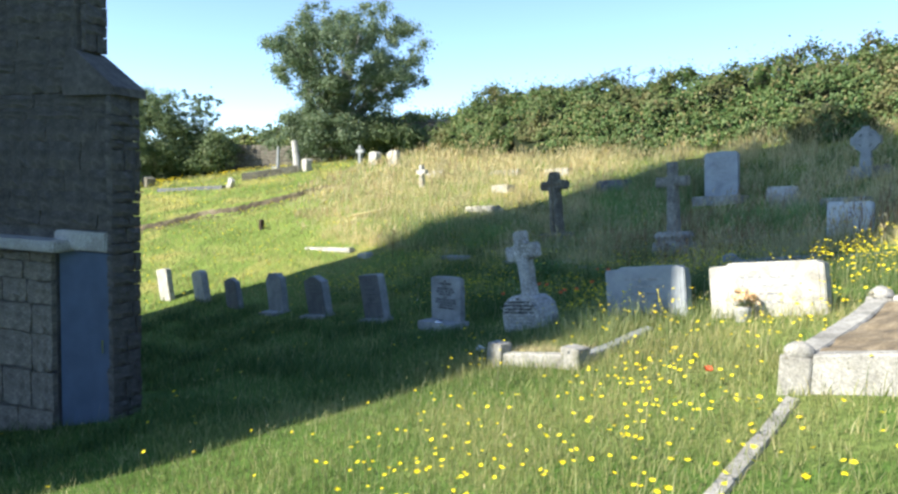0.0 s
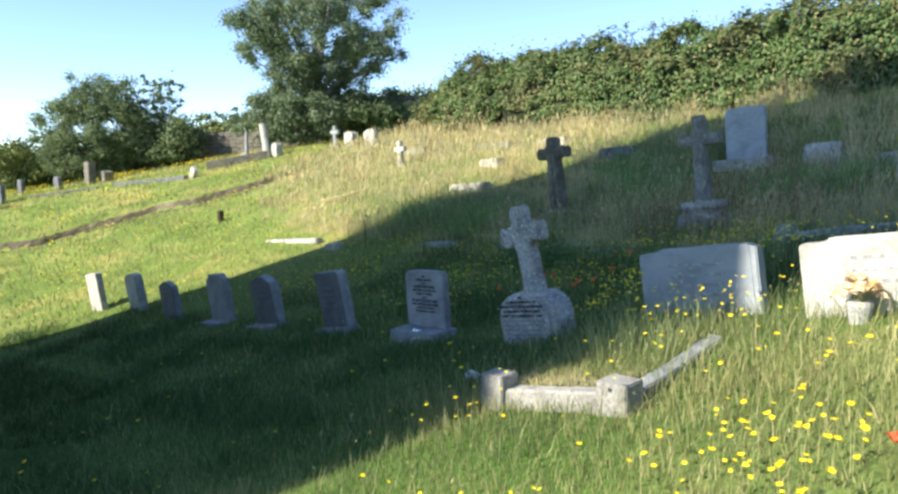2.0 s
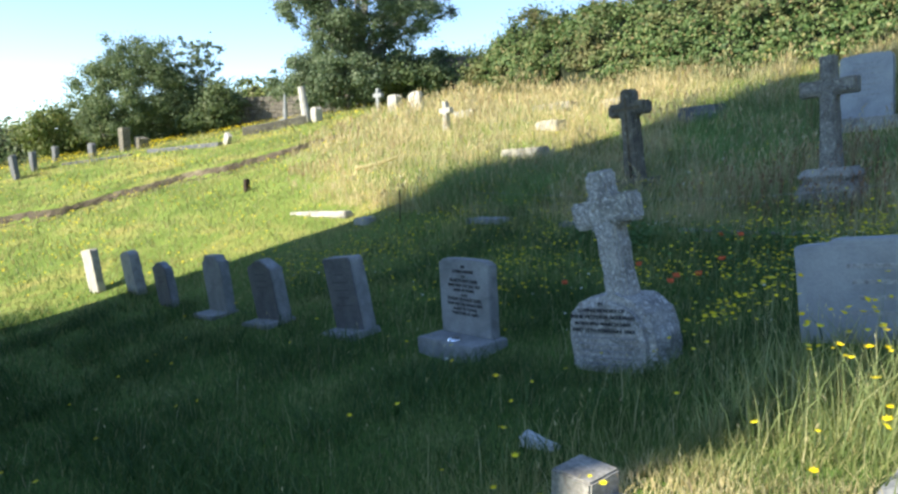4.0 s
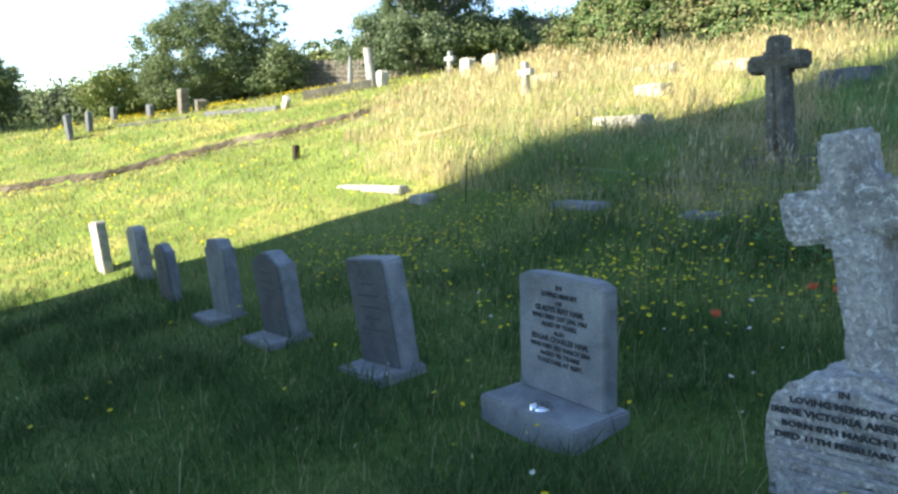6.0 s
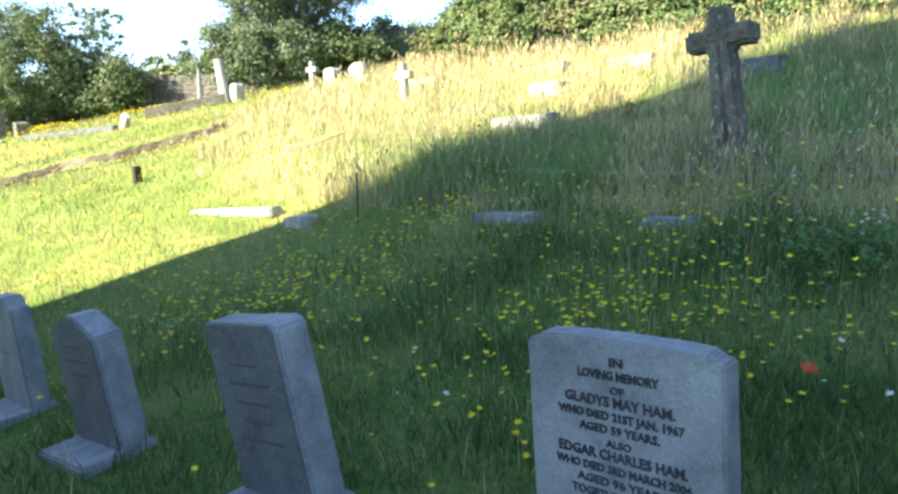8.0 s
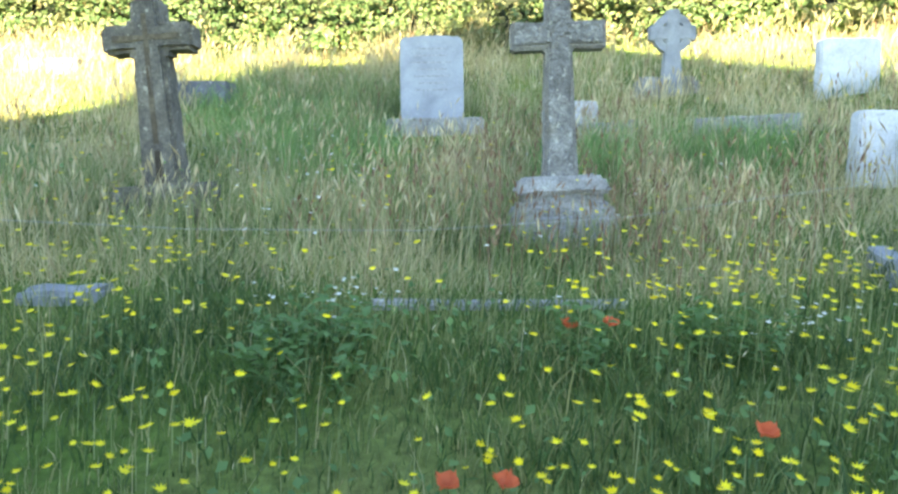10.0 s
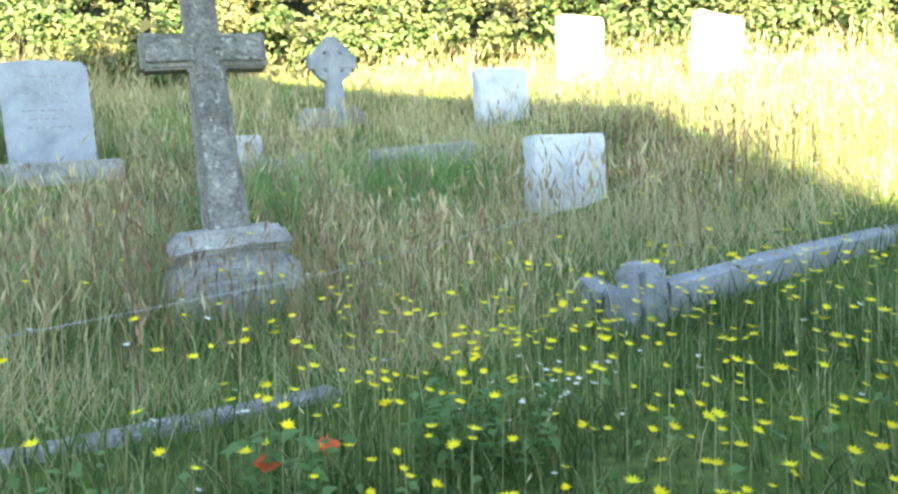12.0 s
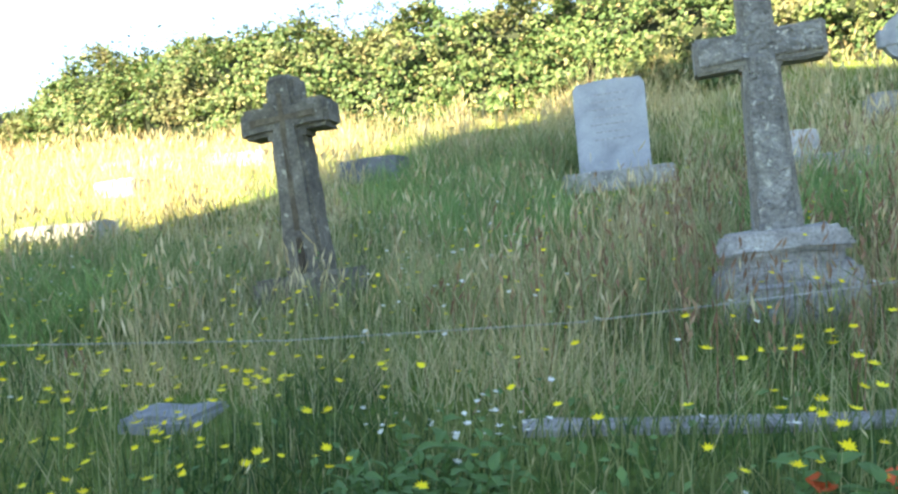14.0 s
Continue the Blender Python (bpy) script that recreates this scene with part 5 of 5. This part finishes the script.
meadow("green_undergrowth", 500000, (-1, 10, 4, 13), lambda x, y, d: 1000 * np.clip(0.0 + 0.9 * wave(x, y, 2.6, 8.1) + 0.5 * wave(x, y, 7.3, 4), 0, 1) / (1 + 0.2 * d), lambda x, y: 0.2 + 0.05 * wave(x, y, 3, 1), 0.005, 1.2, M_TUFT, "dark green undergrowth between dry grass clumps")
sx, sy, sh, sd = meadow("grass_stalks", 120000, BOX, lambda x, y, d: 360 * np.clip(0.15 + 1.1 * wave(x, y, 2.3, 6) + 0.7 * wave(x, y, 6.1, 2), 0.04, 1.8) / (1 + 0.16 * d), lambda x, y: 0.46 + 0.1 * wave(x, y, 1.1), 0.0022, 0.6, M_STRAW, "tall dry flowering grass stalks")


def spikes(name, x, y, h, size, material, label, long=4):
    """Slim seed heads at the tops of stalks."""
    n = len(x)
    z = heights(x, y) + h * 0.9
    a = RNG.uniform(0, np.pi, n)
    p = np.stack([x + RNG.normal(0, 0.04, n) * h, y + RNG.normal(0, 0.04, n) * h, z], 1)
    tilt = np.stack([RNG.normal(0, 0.3, n), RNG.normal(0, 0.3, n), np.ones(n)], 1) * (size * long)[:, None]
    s = np.stack([np.cos(a), np.sin(a), 0 * a], 1) * (size * 0.5)[:, None]
    v = np.stack([p - tilt * 0.5, p + s, p + tilt * 0.5, p - s], 1).reshape(-1, 3)
    f = (np.arange(n)[:, None] * 4 + np.array([[0, 1, 2, 0, 2, 3]])).ravel()
    me = raw_mesh(name, v, f, 3)
    me.materials.append(material)
    tagged(new(name, me), label, "grass", kind="stuff")


spikes("seed_heads", sx, sy, sh, RNG.uniform(0.007, 0.0145, len(sx)) + 0.0011 * sd, M_SEED, "pale dry grass seed heads", 6)


def dock_density(x, y, d):
    k = 7 * np.clip(wave(x, y, 1.2, 9), 0, 1)
    for cx, cy, r, n in ((6.7, 4.8, 0.5, 130), (6.9, 4.25, 0.45, 100), (7.5, 5.2, 0.5, 90), (5.4, 5.6, 0.5, 60), (3.8, 6.1, 0.55, 150), (4.3, 6.6, 0.5, 90), (5.2, 6.9, 0.6, 70), (3.4, 7.4, 0.5, 60), (6.6, 8.6, 0.8, 50), (5.0, 8.4, 0.6, 50)):
        k = k + n * np.exp(-((x - cx) ** 2 + (y - cy) ** 2) / (r * r))
    return k


dx, dy, dh, dd = meadow("dock_stems", 40000, BOX, dock_density, lambda x, y: 0.5 + 0 * x, 0.004, 0.35, M_DOCK, "reddish-brown dry dock stems among the grass")
for lift in (0.72, 0.86, 1.0):
    spikes("dock_seeds", dx, dy, dh * lift, 0.012 + 0.0008 * dd, M_DOCK, "rusty brown dock seed spikes")

# wisps of flowering grass on the mown part
wx, wy = scatter(60000, -4, 6, -6, 9, lambda x, y: np.where(solid(x, y) | long_grass(x, y), 0, 5 + 22 * rough_patch(x, y)))
wh = RNG.uniform(0.14, 0.34, len(wx))
tagged(blades("wispy_grass", wx, wy, wh, np.full(len(wx), 0.003), RNG.uniform(0.1, 0.5, len(wx)), M_STRAW), "thin dry wisps of flowering grass", "grass", kind="stuff")
spikes("wisp_heads", wx, wy, wh, np.full(len(wx), 0.007), M_STRAW, "small dry seed heads")


# ---- wild flowers ----
def flowers(name, x, y, h, r, material, label, petals=9, stem=M_TALL):
    n = len(x)
    z = heights(x, y) + h
    bx, by = RNG.normal(0, 0.1, n) * h, RNG.normal(0, 0.1, n) * h
    c = np.stack([x + bx, y + by, z], 1)
    nrm = np.stack([RNG.normal(-0.12, 0.2, n), RNG.normal(-0.14, 0.2, n), np.ones(n)], 1)
    nrm /= np.linalg.norm(nrm, axis=1)[:, None]
    t = np.cross(nrm, np.array([0.3, 1.0, 0.1]))
    t /= np.linalg.norm(t, axis=1)[:, None]
    s = np.cross(nrm, t)
    k = petals * 2
    rows = [c - nrm * (r * 0.22)[:, None]]
    for i in range(k):
        a = 2 * np.pi * i / k
        rr = r * (1.0 if i % 2 else 0.5) * RNG.uniform(0.7, 1.15, n)
        rows.append(c + (t * np.cos(a) + s * np.sin(a)) * rr[:, None] + nrm * (r * 0.12 * (1 if i % 2 else -0.5))[:, None])
    v = np.stack(rows, 1).reshape(-1, 3)
    tri = np.array([[0, 1 + i, 1 + (i + 1) % k] for i in range(k)]).ravel()
    f = (np.arange(n)[:, None] * (k + 1) + tri[None, :]).ravel()
    me = raw_mesh(name, v, f, 3)
    me.materials.append(material)
    tagged(new(name, me), label, "wildflowers", kind="stuff")
    tagged(blades(name + "_stems", x, y, h, np.full(n, 0.003) + r * 0.05, np.full(n, 0.05), stem), "thin green flower stems", "wildflowers", kind="stuff")


def yellow_density(x, y):
    u, v = across(x, y), uphill(x, y)
    clump = np.clip(0.4 + 0.8 * wave(x, y, 1.5, 3), 0.12, 1.4)
    k = np.where((v > 2.6) & (v < 7.6) & (u > -9.5) & (u < 4), 6.0 + 160.0 * np.clip((v - 3.35) / 0.9, 0, 1) * np.clip((7.2 - v) / 0.9, 0.2, 1), 6.0)
    k = np.where((u > 0.5) & (v > -2.5) & (v < 2.8) & (u < 6), 46.0, k)
    k = np.where((v > 7.6) & (v < 10) & (u > -8), 20.0, k)
    k = np.where((x < -1.5) & (y > 8.5), 15, k)
    k = np.where((x < -12) & (y > 18), 9, k)
    k = np.where((x < -6.5) & (y > 25.5 + 0.1 * (x + 14)) & (y < 30), 40.0, k)
    k = np.where((x < -3) & (v < 4.5) & (y < 8.5), 0.25, k)
    k = k + 110 * np.exp(-((x - 1.5) ** 2 + (y + 1.9) ** 2) / 0.08)
    k = k * clump
    for cx, cy, r, n in ((2.05, 3.05, 0.45, 170), (0.45, 0.55, 0.3, 70), (1.58, -0.9, 0.3, 300), (3.9, 5.0, 0.6, 90), (3.25, 5.25, 0.35, 80), (2.15, 1.55, 0.3, 170), (1.8, 7.4, 0.6, 50), (2.45, -0.55, 0.4, 60)):
        k = k + n * np.exp(-((x - cx) ** 2 + (y - cy) ** 2) / (r * r))
    return np.where(solid(x, y), 0, k)


fx, fy = scatter(160000, -18, 9, -5, 31, yellow_density)
fd = walk_distance(fx, fy)
fh = np.where(long_grass(fx, fy), 0.36, 0.15 + 0.17 * rough_patch(fx, fy)) * RNG.uniform(0.7, 1.4, len(fx))
flowers("yellow_wildflowers", fx, fy, fh, np.where(long_grass(fx, fy), 0.0145, 0.018) * (1 + 0.05 * fd) * RNG.uniform(0.7, 1.25, len(fx)), M_YELLOW, "bright yellow hawkweed flowers scattered in the grass")
wx, wy = scatter(20000, -3, 9, 1, 14, lambda x, y: np.where(uphill(x, y) > 3.5, np.where(long_grass(x, y), 18.0, 6.0), 0.5) * np.clip(0.5 + wave(x, y, 1.9, 5), 0, 1) + 200 * np.exp(-((x - 3.55) ** 2 + (y - 5.0) ** 2) / 0.05) + 160 * np.exp(-((x - 2.4) ** 2 + (y - 6.6) ** 2) / 0.06))
flowers("white_wildflowers", wx, wy, np.where(long_grass(wx, wy), 0.34, 0.14) * RNG.uniform(0.7, 1.3, len(wx)), RNG.uniform(0.009, 0.02, len(wx)), M_WHITE_PETAL, "small creamy white wildflowers", 6)


def poppy(x, y, h):
    p = grave_thing("poppy", x, y, "red-orange poppy on a thin stem in the grass", "flower", "poppies", rx=18, rz=-40 + 25 * math.sin(x * 7))
    part("stem", tube([(0, 0, 0), (0.01, 0, h * 0.6), (0, 0.01, h)], [0.0025, 0.002, 0.002], 4), M_TALL, p)
    for k in range(4):
        bm = bmesh.new()
        bmesh.ops.create_grid(bm, x_segments=4, y_segments=3, size=0.5)
        for v in bm.verts:
            a, b = v.co.x, v.co.y + 0.5
            v.co = Vector((a * 0.036 * (0.4 + b), b * 0.025 + 0.002, 0.024 * b * b + 0.006 * math.sin(a * 9) * b))
        bmesh.ops.rotate(bm, verts=bm.verts, cent=(0, 0, 0), matrix=Matrix.Rotation(radians(90 * k + 8), 3, "Z"))
        bmesh.ops.translate(bm, verts=bm.verts, vec=(0, 0.01, h + (0.002 if k % 2 else 0)))
        part("petal", bm, M_POPPY, p)


for x, y, h in ((1.18, 5.00, 0.16), (1.79, 5.19, 0.16), (1.88, 5.09, 0.16), (2.20, 4.35, 0.16), (1.95, 4.32, 0.16), (2.03, 4.45, 0.16), (2.52, 4.68, 0.16), (2.8, 5.58, 0.16), (2.94, 5.49, 0.16), (1.99, -1.10, 0.16)):
    poppy(x, y, h)


M_WEED = plant_material("weed_leaves", ((0.0, (0.1, 0.2, 0.07)), (1.0, (0.2, 0.34, 0.12))), 0.45, 0.5)


def broad_leaf(length, width, curl):
    """One veined leaf: a folded, drooping blade from its stalk at the origin along y."""
    bm = bmesh.new()
    bmesh.ops.create_grid(bm, x_segments=2, y_segments=5, size=0.5)
    for v in bm.verts:
        a, b = v.co.x * 2, v.co.y + 0.5
        half = width * 0.5 * math.sin(math.pi * min(1, 0.06 + 0.94 * b) ** 0.75)
        v.co = Vector((a * half, b * length, abs(a) * half * 0.35 - curl * length * b * b))
    me = mesh_of(bm, "leaf")
    me.materials.append(M_WEED)
    return me


LEAVES = [broad_leaf(0.055, 0.032, 0.35), broad_leaf(0.04, 0.025, 0.2), broad_leaf(0.07, 0.034, 0.5)]


def weed(x, y, r, n, label):
    """A clump of stems set with broad leaves."""
    w = grave_thing("broad_leaf_weed", x, y, label, "plant")
    rnd = random.Random(int(x * 100))
    for i in range(n // 9):
        a, d = rnd.uniform(0, 6.28), r * math.sqrt(rnd.random())
        base = Vector((math.cos(a) * d * 0.6, math.sin(a) * d * 0.6, -0.02))
        top = Vector((math.cos(a) * d, math.sin(a) * d, (0.28 - 0.12 * d / r) * rnd.uniform(0.7, 1.2)))
        part("stem", tube([base, base.lerp(top, 0.5), top], [0.004, 0.003, 0.002], 4), M_WEED, w)
        for k in range(9):
            q = base.lerp(top, 0.3 + 0.7 * k / 8)
            leaf = part("leaf", rnd.choice(LEAVES), None, w)
            leaf.matrix_basis = pose(q.x, q.y, q.z, rnd.uniform(5, 50), rnd.uniform(-20, 20), math.degrees(a) + k * 137.5)


for x, y, r, n in ((2.15, 6.3, 0.26, 180), (3.3, 5.15, 0.3, 180), (1.9, 6.05, 0.25, 150), (2.75, 5.5, 0.2, 100)):
    weed(x, y, r, n, "clump of broad dark green weed leaves")

# dried flowers in a pot before the cream headstone
pot = grave_thing("flower_pot", 3.15, 0.95, "small pale pot with dried orange and cream flowers", "flower pot")
part("pot", tube([(0, 0, -0.03), (0, 0, 0.12), (0, 0, 0.15)], [0.06, 0.085, 0.08], 14), M_CONCRETE, pot)
for k in range(26):
    a, r = k * 2.399, 0.14 * math.sqrt(k / 26)
    head = np.array((math.cos(a) * r, math.sin(a) * r, 0.31 - r * 0.7 + 0.03 * math.sin(k * 5)))
    part("flower_stem", tube([(head[0] * 0.3, head[1] * 0.3, 0.12), head], [0.003, 0.002], 4), M_TALL, pot)
    around = np.stack([np.cos(np.arange(7) * 0.9), np.sin(np.arange(7) * 0.9), 0.4 + 0 * np.arange(7)], 1)
    part("dried_flower", leaf_mesh("dried_flower", head + around * 0.015, around, np.full(7, 0.065), M_DRIED), M_DRIED, pot)
frag = grave_thing("stone_fragment", 0.62, 1.75, "broken white stone fragment in grass", "stone fragment", sink=0.03)
part("stone", block(0.22, 0.08, 0.07, 0, 0, 0, 0.015, 3, 0.02, 4), M_MARBLE, frag)

# eroded bank: an uneven face of bare soil with crumbs at its foot
bm = bmesh.new()
rows = []
for i, x in enumerate(np.arange(-24, -3.4, 0.09)):
    n0, n1 = noise.noise(Vector((x * 1.1, 3, 0))), noise.noise(Vector((x * 4.3, 8, 0)))
    tall = max(0.0, -0.005 + 0.06 * n0 + 0.05 * n1) * min(1, (-3.4 - x) / 1.5 + 0.1)
    y = float(bank_y(x)) + 0.05 * n1
    foot, top = ground_z(x, y - 0.14), ground_z(x, y + 0.12)
    rise = top - foot
    shape = ((-0.18, -0.03, 0), (-0.11, 0.01, 0), (-0.05, 0.0 + 0.5 * tall, rise * 0.4), (0.0, 0.01 + tall, rise * 0.55), (0.03, -0.01 + tall, rise * 0.75), (0.09, -0.03, rise))
    rows.append([bm.verts.new((x, y + dy + 0.025 * noise.noise(Vector((x * 7, j * 2.0, 4))), (foot if j else ground_z(x, y - 0.3)) + dz + up + 0.02 * noise.noise(Vector((x * 9, j * 3.0, 1))))) for j, (dy, dz, up) in enumerate(shape)])
for p, q in zip(rows, rows[1:]):
    for j in range(5):
        bm.faces.new((p[j], q[j], q[j + 1], p[j + 1]))
cx = RNG.uniform(-23, -3.6, 1100)
cy = bank_y(cx) + RNG.normal(-0.2, 0.09, len(cx))
for x, y in zip(cx, cy):
    s = RNG.uniform(0.015, 0.05)
    bmesh.ops.create_icosphere(bm, subdivisions=1, radius=s, matrix=Matrix.Translation((x, y, ground_z(x, y))) @ Matrix.Rotation(x * 9, 4, "Z") @ Matrix.Diagonal((RNG.uniform(0.8, 2.0), 1, 0.6, 1)))
tagged(part("bank_soil", bm, M_SOIL), "bare crumbling soil along a low eroded bank", "soil", kind="stuff")

# leafy weeds in the lush patches
lx, ly = scatter(60000, -1, 9, 5, 14, lambda x, y: np.where(long_grass(x, y) & ~solid(x, y), 70 * np.clip((lush(x, y) - 0.45) / 0.35, 0, 1), 0))
lp = np.stack([lx, ly, heights(lx, ly) + RNG.uniform(0.08, 0.56, len(lx)) * (0.6 + 0.5 * lush(lx, ly))], 1)
gx, gy = scatter(60000, 1.4, 5.2, 3.6, 7.2, lambda x, y: np.where(solid(x, y), 0, 240 * np.clip((uphill(x, y) - 3.6) / 0.8, 0, 1) * np.clip((7.1 - uphill(x, y)) / 0.8, 0, 1) * np.clip(0.5 + wave(x, y, 2.0, 7), 0.1, 1)))
gp = np.stack([gx, gy, heights(gx, gy) + RNG.uniform(0.02, 0.17, len(gx))], 1)
lp, lx = np.concatenate([lp, gp]), np.concatenate([lx, gx])
leafy = leaf_mesh("leafy_weeds", lp, np.tile((-0.2, -0.4, 1.0), (len(lx), 1)), RNG.uniform(0.018, 0.05, len(lx)), M_WEED)
tagged(part("leafy_weeds", leafy, M_WEED), "patches of leafy green weeds in the long grass", "weeds", kind="stuff")
